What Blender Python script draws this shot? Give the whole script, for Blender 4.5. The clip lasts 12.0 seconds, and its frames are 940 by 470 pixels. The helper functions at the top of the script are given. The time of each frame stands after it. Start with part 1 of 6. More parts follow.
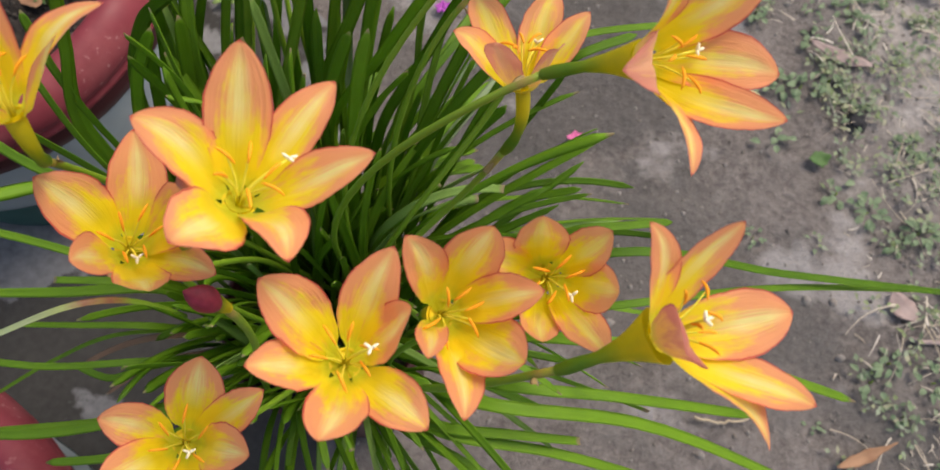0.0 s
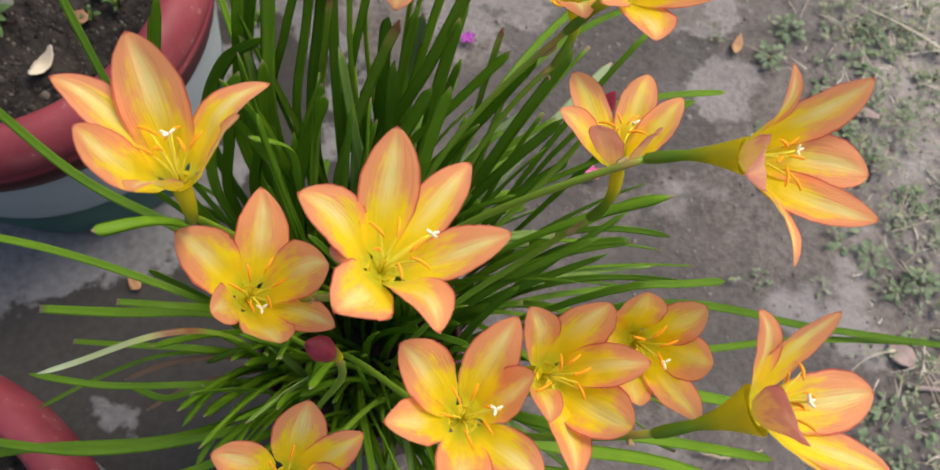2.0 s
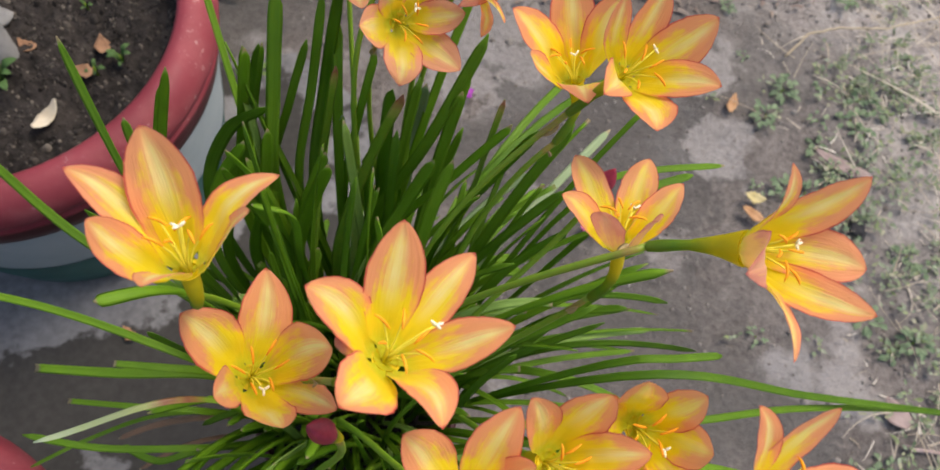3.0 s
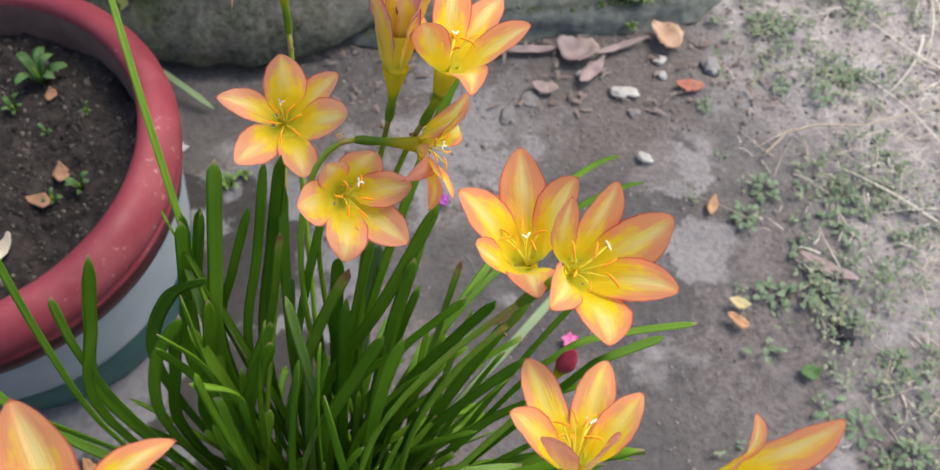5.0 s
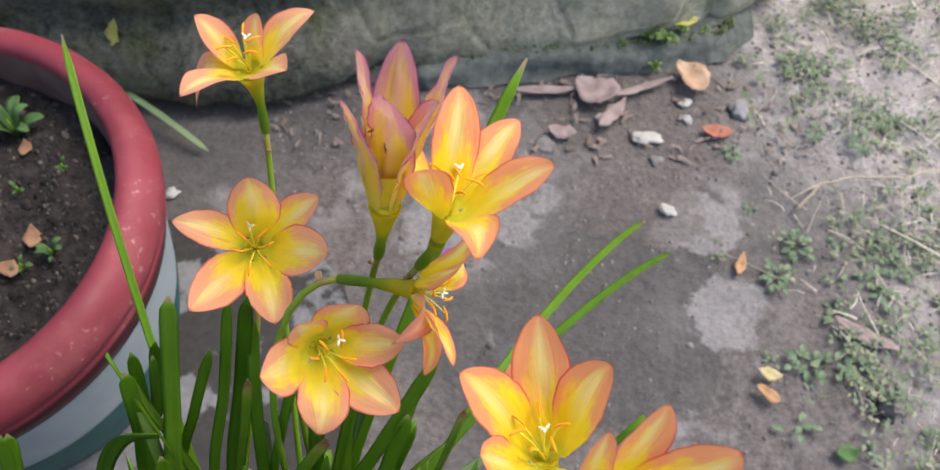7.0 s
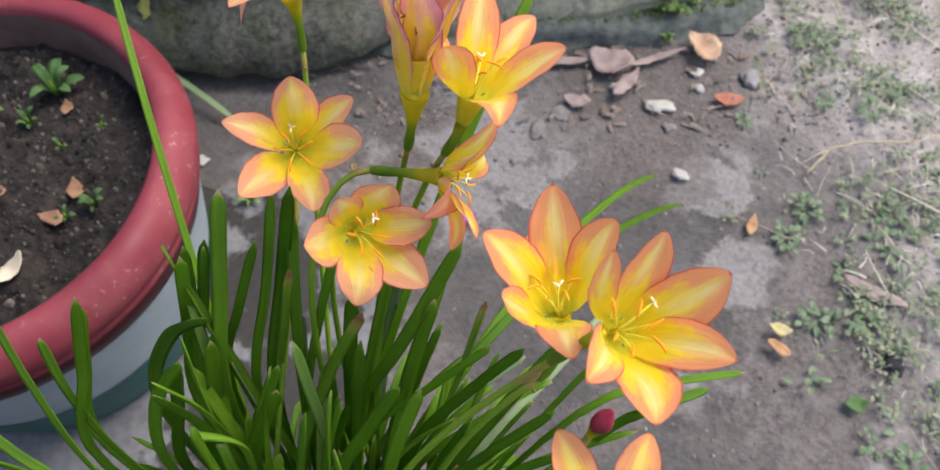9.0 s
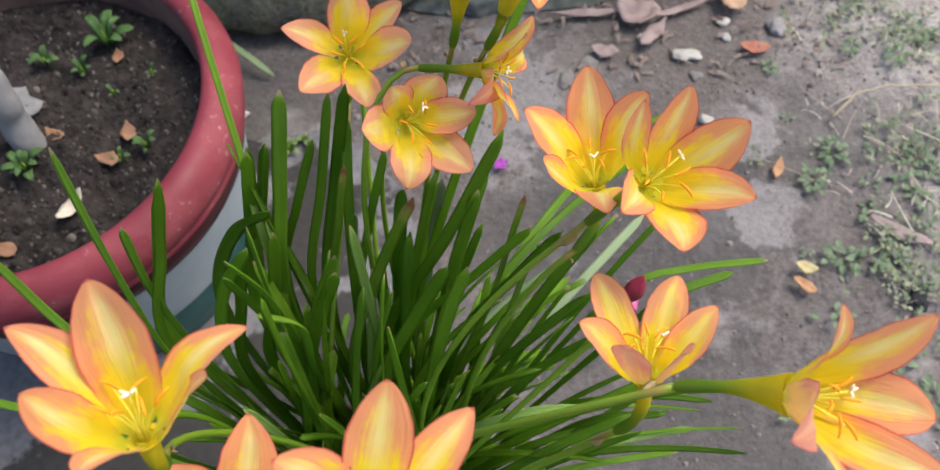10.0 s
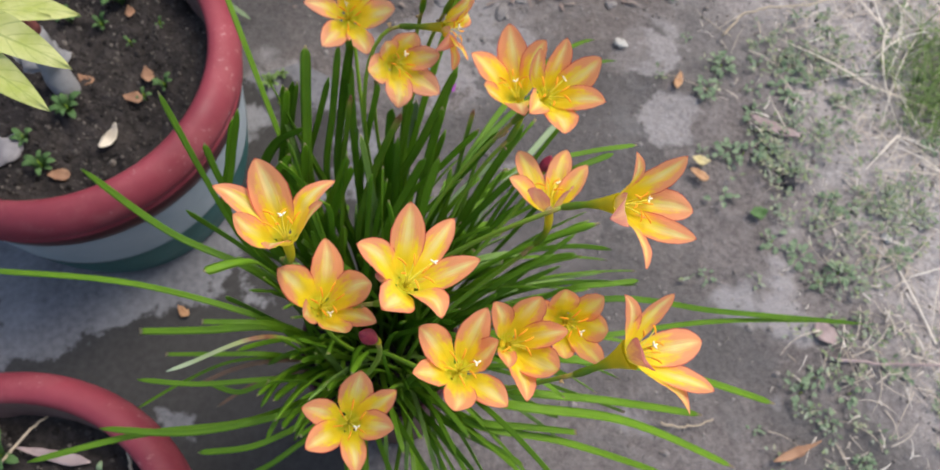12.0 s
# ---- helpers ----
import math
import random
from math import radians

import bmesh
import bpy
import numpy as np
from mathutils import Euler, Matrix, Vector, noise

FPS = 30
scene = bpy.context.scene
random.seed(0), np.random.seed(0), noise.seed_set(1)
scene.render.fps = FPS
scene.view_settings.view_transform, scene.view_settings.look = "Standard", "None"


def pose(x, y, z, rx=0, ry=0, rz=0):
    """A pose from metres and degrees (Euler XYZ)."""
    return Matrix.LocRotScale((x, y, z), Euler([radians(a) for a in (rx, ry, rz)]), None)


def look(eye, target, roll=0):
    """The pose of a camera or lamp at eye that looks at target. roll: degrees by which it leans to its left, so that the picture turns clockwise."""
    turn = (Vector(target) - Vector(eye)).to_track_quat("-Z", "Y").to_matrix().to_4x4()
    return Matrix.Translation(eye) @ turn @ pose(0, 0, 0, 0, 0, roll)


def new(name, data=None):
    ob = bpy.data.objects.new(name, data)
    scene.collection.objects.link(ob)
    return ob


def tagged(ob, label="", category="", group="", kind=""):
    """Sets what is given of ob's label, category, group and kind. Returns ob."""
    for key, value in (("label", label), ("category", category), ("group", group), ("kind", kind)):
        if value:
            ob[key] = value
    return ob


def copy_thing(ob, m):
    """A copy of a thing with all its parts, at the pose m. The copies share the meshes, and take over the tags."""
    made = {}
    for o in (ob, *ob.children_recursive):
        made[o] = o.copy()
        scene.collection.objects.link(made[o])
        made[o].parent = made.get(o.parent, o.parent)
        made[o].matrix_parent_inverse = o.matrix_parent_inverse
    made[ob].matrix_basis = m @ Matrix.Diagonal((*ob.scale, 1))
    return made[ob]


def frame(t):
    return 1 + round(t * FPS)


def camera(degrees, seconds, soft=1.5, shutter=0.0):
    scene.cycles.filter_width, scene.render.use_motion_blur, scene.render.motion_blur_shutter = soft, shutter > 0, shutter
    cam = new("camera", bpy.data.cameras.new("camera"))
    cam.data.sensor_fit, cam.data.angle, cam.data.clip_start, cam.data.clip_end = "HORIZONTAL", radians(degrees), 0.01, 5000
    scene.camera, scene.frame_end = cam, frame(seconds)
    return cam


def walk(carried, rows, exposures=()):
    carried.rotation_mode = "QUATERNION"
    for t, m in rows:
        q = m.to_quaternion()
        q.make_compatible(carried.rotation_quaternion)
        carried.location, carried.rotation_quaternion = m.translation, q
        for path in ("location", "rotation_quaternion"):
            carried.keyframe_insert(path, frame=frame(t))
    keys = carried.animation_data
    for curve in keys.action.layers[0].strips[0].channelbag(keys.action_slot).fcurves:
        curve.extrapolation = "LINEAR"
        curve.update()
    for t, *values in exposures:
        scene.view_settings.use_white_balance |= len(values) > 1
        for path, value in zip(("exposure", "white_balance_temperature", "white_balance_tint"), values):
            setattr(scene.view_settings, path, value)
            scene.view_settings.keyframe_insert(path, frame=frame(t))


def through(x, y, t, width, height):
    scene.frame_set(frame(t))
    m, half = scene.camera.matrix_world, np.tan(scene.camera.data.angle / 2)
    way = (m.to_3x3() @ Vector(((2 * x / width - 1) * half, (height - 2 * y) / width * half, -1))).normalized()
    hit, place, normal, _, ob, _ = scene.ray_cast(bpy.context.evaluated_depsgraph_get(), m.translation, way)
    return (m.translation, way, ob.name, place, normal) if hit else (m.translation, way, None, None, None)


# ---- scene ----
cam = camera(57.85, 12.0)
# Seconds, eye, target and roll of a hand-held camera over the flowers.
PATH = [
    (0, (0.00647, 0.01000, 0.87257), (0.00593, 0.36547, -0.06212), -2.389),
    (0.5, (-0.00571, 0.01288, 0.88187), (0.00322, 0.37355, -0.05078), -0.404),
    (1, (-0.01629, 0.01323, 0.88764), (-0.00174, 0.37268, -0.04541), 1.012),
    (1.5, (-0.02832, 0.01369, 0.89228), (-0.00810, 0.37298, -0.04073), 2.690),
    (2, (-0.03787, 0.02055, 0.90119), (-0.01247, 0.38658, -0.02907), 4.211),
    (2.5, (-0.03980, 0.03147, 0.90482), (-0.01013, 0.41644, -0.01763), 5.295),
    (3, (-0.04155, 0.03385, 0.91021), (-0.00968, 0.44375, -0.00137), 5.458),
    (3.2, (-0.03965, 0.03342, 0.91045), (-0.00688, 0.45692, 0.00515), 5.428),
    (4.8, (-0.02473, 0.08016, 0.92140), (0.01408, 0.55730, 0.04342), 4.490),
    (5, (-0.02181, 0.09434, 0.90903), (0.01688, 0.57343, 0.03212), 4.372),
    (5.5, (-0.01443, 0.13570, 0.87402), (0.02082, 0.61558, -0.00261), 3.939),
    (6, (-0.00686, 0.16831, 0.86957), (0.02409, 0.64788, -0.00738), 3.610),
    (6.5, (-0.00946, 0.17996, 0.87445), (0.01861, 0.66064, -0.00200), 3.581),
    (6.7, (-0.01404, 0.18346, 0.87503), (0.01239, 0.66638, -0.00024), 3.738),
    (8.3, (-0.02232, 0.16146, 0.88483), (-0.00092, 0.64566, 0.01014), 3.604),
    (8.5, (-0.02136, 0.15423, 0.88691), (-0.00241, 0.64015, 0.01311), 3.239),
    (9, (-0.01955, 0.12587, 0.88298), (-0.01415, 0.61114, 0.00863), 1.510),
    (9.5, (-0.01772, 0.10024, 0.89408), (-0.02853, 0.57926, 0.01634), -0.466),
    (10, (-0.02624, 0.07284, 0.89186), (-0.05171, 0.53765, 0.00682), -2.467),
    (10.5, (-0.01396, 0.06242, 0.90875), (-0.04536, 0.50351, 0.01184), -3.999),
    (11, (-0.01120, 0.02068, 0.95155), (-0.03540, 0.43367, 0.04113), -4.260),
    (11.5, (-0.02724, -0.00502, 1.02744), (-0.02684, 0.38801, 0.10792), -2.044),
    (12, (-0.03792, -0.04234, 1.07612), (-0.00523, 0.34028, 0.15279), 1.770),
]
EXPOSURES = ((0.0, 0.73, 7250, 10), (3.0, 0.79, 7100, 10), (5.5, 0.97, 6600, 10), (9.5, 1.0, 6600, 10), (11.0, 0.86, 6900, 10), (12.0, 0.86, 6600, 10))
walk(cam, [(t, look(eye, target, roll)) for t, eye, target, roll in PATH], EXPOSURES)
# the small lens of a phone, set to the nearer flowers
cam.data.dof.use_dof, cam.data.dof.focus_distance, cam.data.dof.aperture_fstop = True, 0.36, 18.5

# ---- light: an overcast sky with a faint wide sun behind the haze ----
world = bpy.data.worlds.new("sky")
scene.world = world
world.use_nodes = True
_wn = world.node_tree.nodes
_sky = _wn.new("ShaderNodeTexSky")
_sky.sky_type, _sky.sun_disc = "NISHITA", False
_sky.sun_elevation, _sky.sun_rotation = radians(58), radians(60)
_sky.air_density, _sky.dust_density, _sky.ozone_density = 1.0, 3.0, 1.0
_wn["Background"].inputs["Strength"].default_value = 0.13
world.node_tree.links.new(_sky.outputs["Color"], _wn["Background"].inputs["Color"])
sun = new("sun", bpy.data.lights.new("sun", "SUN"))
sun.data.energy, sun.data.angle, sun.data.color = 1.2, radians(28), (1.0, 0.95, 0.88)
sun.matrix_world = look((0.9, 0.5, 1.7), (0, 0, 0))


# ---- materials ----
def material(name, rough=0.6, spec=0.4):
    m = bpy.data.materials.new(name)
    m.use_nodes = True
    n, l = m.node_tree.nodes, m.node_tree.links
    b = n["Principled BSDF"]
    b.inputs["Roughness"].default_value = rough
    b.inputs["Specular IOR Level"].default_value = spec
    return m, n, l, b


def noise_node(n, l, coord, scale, detail=4.0, rough=0.55):
    t = n.new("ShaderNodeTexNoise")
    t.inputs["Scale"].default_value, t.inputs["Detail"].default_value = scale, detail
    t.inputs["Roughness"].default_value = rough
    l.new(coord, t.inputs["Vector"])
    return t.outputs["Fac"]


def ramp(n, l, fac, stops):
    r = n.new("ShaderNodeValToRGB")
    e = r.color_ramp.elements
    while len(e) < len(stops):
        e.new(0.5)
    for k, (at, c) in zip(e, stops):
        k.position, k.color = at, (*c, 1)
    l.new(fac, r.inputs["Fac"])
    return r.outputs["Color"]


def grey(n, l, fac, lo, hi):
    r = n.new("ShaderNodeMapRange")
    r.inputs["From Min"].default_value, r.inputs["From Max"].default_value = lo, hi
    l.new(fac, r.inputs["Value"])
    return r.outputs["Result"]


def mix(n, l, fac, a, b, mode="MIX"):
    m = n.new("ShaderNodeMix")
    m.data_type, m.blend_type = "RGBA", mode
    for value, key in ((fac, 0), (a, 6), (b, 7)):
        if isinstance(value, (int, float)):
            m.inputs[key].default_value = value
        elif isinstance(value, tuple):
            m.inputs[key].default_value = (*value, 1)
        else:
            l.new(value, m.inputs[key])
    return m.outputs[2]


def maths(n, l, op, a, b=0.0):
    m = n.new("ShaderNodeMath")
    m.operation = op
    for value, key in ((a, 0), (b, 1)):
        if isinstance(value, (int, float)):
            m.inputs[key].default_value = value
        else:
            l.new(value, m.inputs[key])
    return m.outputs[0]


def bump(n, l, b, height, strength, distance):
    k = n.new("ShaderNodeBump")
    k.inputs["Strength"].default_value, k.inputs["Distance"].default_value = strength, distance
    l.new(height, k.inputs["Height"])
    l.new(k.outputs["Normal"], b.inputs["Normal"])


def place(n, kind="Object"):
    return n.new("ShaderNodeTexCoord").outputs[kind]


def glow_through(m, n, l, b, colour, share):
    """Lets part of the light pass through a thin leaf or petal."""
    t = n.new("ShaderNodeBsdfTranslucent")
    l.new(colour, t.inputs["Color"])
    k = n.new("ShaderNodeMixShader")
    k.inputs[0].default_value = share
    l.new(b.outputs[0], k.inputs[1])
    l.new(t.outputs[0], k.inputs[2])
    l.new(k.outputs[0], n["Material Output"].inputs["Surface"])


def petal_material(name, yellow, peach, edge, pale, tint, reach=0.36):
    """u runs across the petal, v from throat to tip: green throat, yellow heart, peach blades, a pale middle band, pink
    rims. The pale band also paints in highlights.
    """
    m, n, l, b = material(name, 0.45, 0.3)
    uv = place(n, "UV")
    s = n.new("ShaderNodeSeparateXYZ")
    l.new(uv, s.inputs[0])
    u, v = s.outputs[0], s.outputs[1]
    rnd = n.new("ShaderNodeObjectInfo").outputs["Random"]

    def along(across, down, shift, detail):
        c = n.new("ShaderNodeCombineXYZ")
        l.new(maths(n, l, "MULTIPLY", u, across), c.inputs[0])
        l.new(maths(n, l, "MULTIPLY", v, down), c.inputs[1])
        l.new(maths(n, l, "MULTIPLY", rnd, shift), c.inputs[2])
        return maths(n, l, "SUBTRACT", noise_node(n, l, c.outputs[0], 1.0, detail, 0.6), 0.5)

    streak, veins, blotch, mottle = along(9.0, 1.5, 53.0, 4.0), along(38.0, 2.2, 17.0, 3.0), along(2.4, 2.8, 91.0, 3.0), along(8.0, 9.0, 37.0, 4.0)
    side = maths(n, l, "ABSOLUTE", maths(n, l, "SUBTRACT", maths(n, l, "MULTIPLY", u, 2.0), 1.0))
    a = maths(n, l, "MULTIPLY", maths(n, l, "POWER", side, 2.2), maths(n, l, "MULTIPLY", grey(n, l, v, 0.15, 0.50), 0.55))
    a = maths(n, l, "ADD", a, maths(n, l, "MULTIPLY", grey(n, l, v, reach, 1.0), 0.62))
    for term, share in ((streak, 0.55), (veins, 0.22), (blotch, 0.75), (mottle, 0.55)):
        a = maths(n, l, "ADD", a, maths(n, l, "MULTIPLY", term, share))
    a = maths(n, l, "ADD", a, maths(n, l, "MULTIPLY", maths(n, l, "SUBTRACT", rnd, 0.5), 0.22))
    base = mix(n, l, grey(n, l, a, 0.16, 0.50), yellow, peach)
    # pale midrib streak, strengthened to stand in for sheen on the petal
    band = maths(n, l, "ADD", side, maths(n, l, "MULTIPLY", veins, 0.6))
    band = maths(n, l, "MULTIPLY", grey(n, l, band, 0.42, 0.02), maths(n, l, "MULTIPLY", grey(n, l, v, 0.34, 0.60), grey(n, l, v, 0.99, 0.80)))
    base = mix(n, l, maths(n, l, "MULTIPLY", band, maths(n, l, "ADD", maths(n, l, "MULTIPLY", blotch, 0.8), 0.88)), base, pale)
    flush = maths(n, l, "ADD", maths(n, l, "MULTIPLY", side, 0.5), maths(n, l, "ADD", maths(n, l, "MULTIPLY", v, 0.5), maths(n, l, "MULTIPLY", streak, 0.8)))
    base = mix(n, l, maths(n, l, "MULTIPLY", grey(n, l, flush, 0.70, 1.08), 0.60), base, tint)
    rim = maths(n, l, "ADD", grey(n, l, maths(n, l, "ADD", side, maths(n, l, "MULTIPLY", blotch, 0.06)), 0.925, 0.975), grey(n, l, v, 0.965, 0.99))
    rim = maths(n, l, "MULTIPLY", rim, grey(n, l, v, 0.25, 0.5))
    base = mix(n, l, maths(n, l, "MINIMUM", maths(n, l, "MULTIPLY", rim, 1.0), 0.95), base, edge)
    base = mix(n, l, maths(n, l, "MULTIPLY", grey(n, l, maths(n, l, "ADD", v, maths(n, l, "MULTIPLY", veins, 0.16)), 0.25, 0.10), 0.75), base, (0.60, 0.66, 0.03))
    l.new(base, b.inputs["Base Color"])
    b.inputs["Sheen Weight"].default_value = 0.12
    bump(n, l, b, maths(n, l, "ADD", veins, maths(n, l, "MULTIPLY", streak, 1.5)), 0.5, 0.0008)
    glow_through(m, n, l, b, base, 0.40)
    return m


PETAL = petal_material("peach_orange_petal", (1.0, 0.76, 0.020), (0.95, 0.39, 0.165), (0.64, 0.090, 0.070), (1.0, 0.84, 0.32), (0.90, 0.28, 0.185))
ORANGE_PETAL = petal_material("orange_petal", (1.0, 0.76, 0.016), (0.96, 0.43, 0.185), (0.66, 0.10, 0.075), (1.0, 0.82, 0.22), (0.92, 0.33, 0.19))
PEACH_PETAL = petal_material("peach_petal", (1.0, 0.77, 0.030), (0.95, 0.43, 0.225), (0.66, 0.11, 0.09), (1.0, 0.82, 0.32), (0.92, 0.40, 0.29), 0.34)
WILTED = petal_material("wilted_petal", (0.95, 0.72, 0.06), (0.80, 0.36, 0.36), (0.42, 0.05, 0.18), (0.90, 0.56, 0.38), (0.62, 0.18, 0.32), 0.50)
FLAP = petal_material("petal_outside", (0.86, 0.46, 0.12), (0.64, 0.20, 0.15), (0.46, 0.07, 0.08), (0.76, 0.34, 0.20), (0.54, 0.12, 0.13), 0.16)
SALMON = petal_material("petal_back", (0.95, 0.58, 0.18), (0.84, 0.34, 0.23), (0.60, 0.13, 0.12), (0.90, 0.48, 0.28), (0.74, 0.21, 0.19), 0.16)


def stalk_material(name, stops, through=0.0):
    """Colours that run along a stalk, broken up by fine streaks."""
    m, n, l, b = material(name, 0.42, 0.35)
    s = n.new("ShaderNodeSeparateXYZ")
    l.new(place(n, "UV"), s.inputs[0])
    fine = noise_node(n, l, place(n), 110.0, 3.0)
    v = maths(n, l, "ADD", s.outputs[1], maths(n, l, "MULTIPLY", maths(n, l, "SUBTRACT", fine, 0.5), 0.10))
    col = ramp(n, l, v, stops)
    col = mix(n, l, maths(n, l, "MULTIPLY", grey(n, l, fine, 0.4, 0.7), 0.25), col, (0.26, 0.34, 0.03))
    l.new(col, b.inputs["Base Color"])
    bump(n, l, b, fine, 0.15, 0.0005)
    if through:
        glow_through(m, n, l, b, col, through)
    return m


def leaf_material(name, dark, light, gloss=0.38, through=0.18):
    m, n, l, b = material(name, gloss, 0.45)
    s = n.new("ShaderNodeSeparateXYZ")
    l.new(place(n, "UV"), s.inputs[0])
    rnd = n.new("ShaderNodeObjectInfo").outputs["Random"]
    c = n.new("ShaderNodeCombineXYZ")
    l.new(maths(n, l, "MULTIPLY", s.outputs[0], 30.0), c.inputs[0])
    l.new(maths(n, l, "MULTIPLY", s.outputs[1], 2.5), c.inputs[1])
    l.new(maths(n, l, "MULTIPLY", rnd, 40.0), c.inputs[2])
    veins = noise_node(n, l, c.outputs[0], 1.0, 2.0)
    patch = noise_node(n, l, place(n), 30.0, 3.0)
    f = maths(n, l, "ADD", maths(n, l, "MULTIPLY", rnd, 0.55), maths(n, l, "MULTIPLY", veins, 0.45))
    f = maths(n, l, "ADD", f, maths(n, l, "MULTIPLY", maths(n, l, "SUBTRACT", patch, 0.5), 0.5))
    col = mix(n, l, f, dark, light)
    col = mix(n, l, maths(n, l, "MULTIPLY", grey(n, l, s.outputs[1], 0.975, 0.99), grey(n, l, rnd, 0.35, 0.5)), col, (0.42, 0.34, 0.20))
    l.new(col, b.inputs["Base Color"])
    b.inputs["Specular IOR Level"].default_value = 0.3
    bump(n, l, b, veins, 0.5, 0.0006)
    glow_through(m, n, l, b, col, through)
    return m


LEAF = leaf_material("strap_leaf", (0.070, 0.185, 0.008), (0.275, 0.510, 0.036), 0.40, 0.46)
LIGHT_LEAF = leaf_material("light_strap_leaf", (0.15, 0.30, 0.04), (0.32, 0.50, 0.13), 0.4, 0.34)
DYING = stalk_material("withering_leaf", ((0.0, (0.08, 0.18, 0.012)), (0.86, (0.12, 0.24, 0.016)), (0.925, (0.30, 0.27, 0.07)), (0.955, (0.24, 0.09, 0.05)), (1.0, (0.12, 0.06, 0.04))))
TURNED = stalk_material("turned_leaf", ((0.0, (0.08, 0.18, 0.012)), (0.20, (0.12, 0.20, 0.02)), (0.27, (0.16, 0.05, 0.03)), (0.40, (0.20, 0.09, 0.05)), (0.50, (0.27, 0.31, 0.13)), (1.0, (0.33, 0.41, 0.27))))
DEAD_LEAF = leaf_material("dead_leaf", (0.16, 0.085, 0.05), (0.34, 0.21, 0.13), 0.7, 0.15)
PALE_LEAF = leaf_material("pale_leaf", (0.20, 0.30, 0.14), (0.36, 0.46, 0.26), 0.5)
WEED = leaf_material("weed_leaf", (0.045, 0.11, 0.03), (0.13, 0.24, 0.075), 0.55)


def veined_material(name, dark, light, vein):
    """A broad leaf with a midrib and side veins that slant to the tip."""
    m, n, l, b = material(name, 0.4, 0.35)
    s = n.new("ShaderNodeSeparateXYZ")
    l.new(place(n, "UV"), s.inputs[0])
    patch = noise_node(n, l, place(n), 45.0, 4.0)
    side = maths(n, l, "ABSOLUTE", maths(n, l, "SUBTRACT", maths(n, l, "MULTIPLY", s.outputs[0], 2.0), 1.0))
    run = maths(n, l, "FRACT", maths(n, l, "ADD", maths(n, l, "SUBTRACT", maths(n, l, "MULTIPLY", s.outputs[1], 8.0), maths(n, l, "MULTIPLY", side, 1.5)), maths(n, l, "MULTIPLY", patch, 0.5)))
    lines = maths(n, l, "MAXIMUM", grey(n, l, side, 0.07, 0.03), maths(n, l, "MULTIPLY", grey(n, l, maths(n, l, "ABSOLUTE", maths(n, l, "SUBTRACT", run, 0.5)), 0.09, 0.03), 0.6))
    col = mix(n, l, grey(n, l, patch, 0.35, 0.65), dark, light)
    col = mix(n, l, maths(n, l, "MULTIPLY", lines, 0.6), col, vein)
    l.new(col, b.inputs["Base Color"])
    bump(n, l, b, maths(n, l, "SUBTRACT", patch, lines), 0.3, 0.001)
    glow_through(m, n, l, b, col, 0.3)
    return m


LIME = veined_material("lime_leaf", (0.40, 0.46, 0.10), (0.58, 0.60, 0.24), (0.24, 0.32, 0.07))


def plain(name, a, b_, scale=60.0, rough=0.6, relief=0.0, dist=0.001, spec=0.35, detail=5.0):
    """Two tones mixed by noise, with a coarser noise over it."""
    m, n, l, b = material(name, rough, spec)
    o = place(n)
    fine, wide = noise_node(n, l, o, scale, detail), noise_node(n, l, o, scale * 0.17, 3.0)
    f = maths(n, l, "ADD", maths(n, l, "MULTIPLY", fine, 0.6), maths(n, l, "MULTIPLY", wide, 0.4))
    l.new(mix(n, l, grey(n, l, f, 0.33, 0.67), a, b_), b.inputs["Base Color"])
    if relief:
        bump(n, l, b, fine, relief, dist)
    return m


FUNNEL = plain("petal_funnel", (0.80, 0.62, 0.03), (0.92, 0.74, 0.06), 150.0, 0.5)
STEM = stalk_material("flower_stem", ((0.0, (0.10, 0.22, 0.012)), (0.72, (0.17, 0.30, 0.02)), (0.91, (0.18, 0.29, 0.02)), (0.955, (0.26, 0.19, 0.05)), (0.985, (0.24, 0.23, 0.03)), (1.0, (0.20, 0.32, 0.02))))
TUBE = stalk_material("flower_tube", ((0.0, (0.78, 0.62, 0.02)), (0.38, (0.64, 0.56, 0.02)), (0.64, (0.28, 0.39, 0.02)), (0.80, (0.14, 0.29, 0.02)), (1.0, (0.17, 0.27, 0.02))), 0.5)
FILAMENT = plain("filament", (0.74, 0.66, 0.05), (0.88, 0.78, 0.10), 200.0, 0.5)
BRACT = plain("bract", (0.34, 0.20, 0.12), (0.44, 0.36, 0.16), 140.0, 0.6)
STAMEN = plain("stamen", (0.92, 0.42, 0.02), (0.90, 0.30, 0.01), 300.0, 0.7)
WITHERED = plain("withered_anther", (0.22, 0.06, 0.05), (0.40, 0.16, 0.05), 300.0, 0.8)
STYLE = plain("style", (0.90, 0.82, 0.55), (0.95, 0.90, 0.72), 300.0, 0.5)
BUD = plain("bud", (0.13, 0.006, 0.020), (0.36, 0.030, 0.065), 160.0, 0.45, 0.2, 0.0006)
SOIL = plain("potting_soil", (0.008, 0.007, 0.0065), (0.058, 0.050, 0.046), 95.0, 0.95, 1.0, 0.006, 0.15, 9.0)


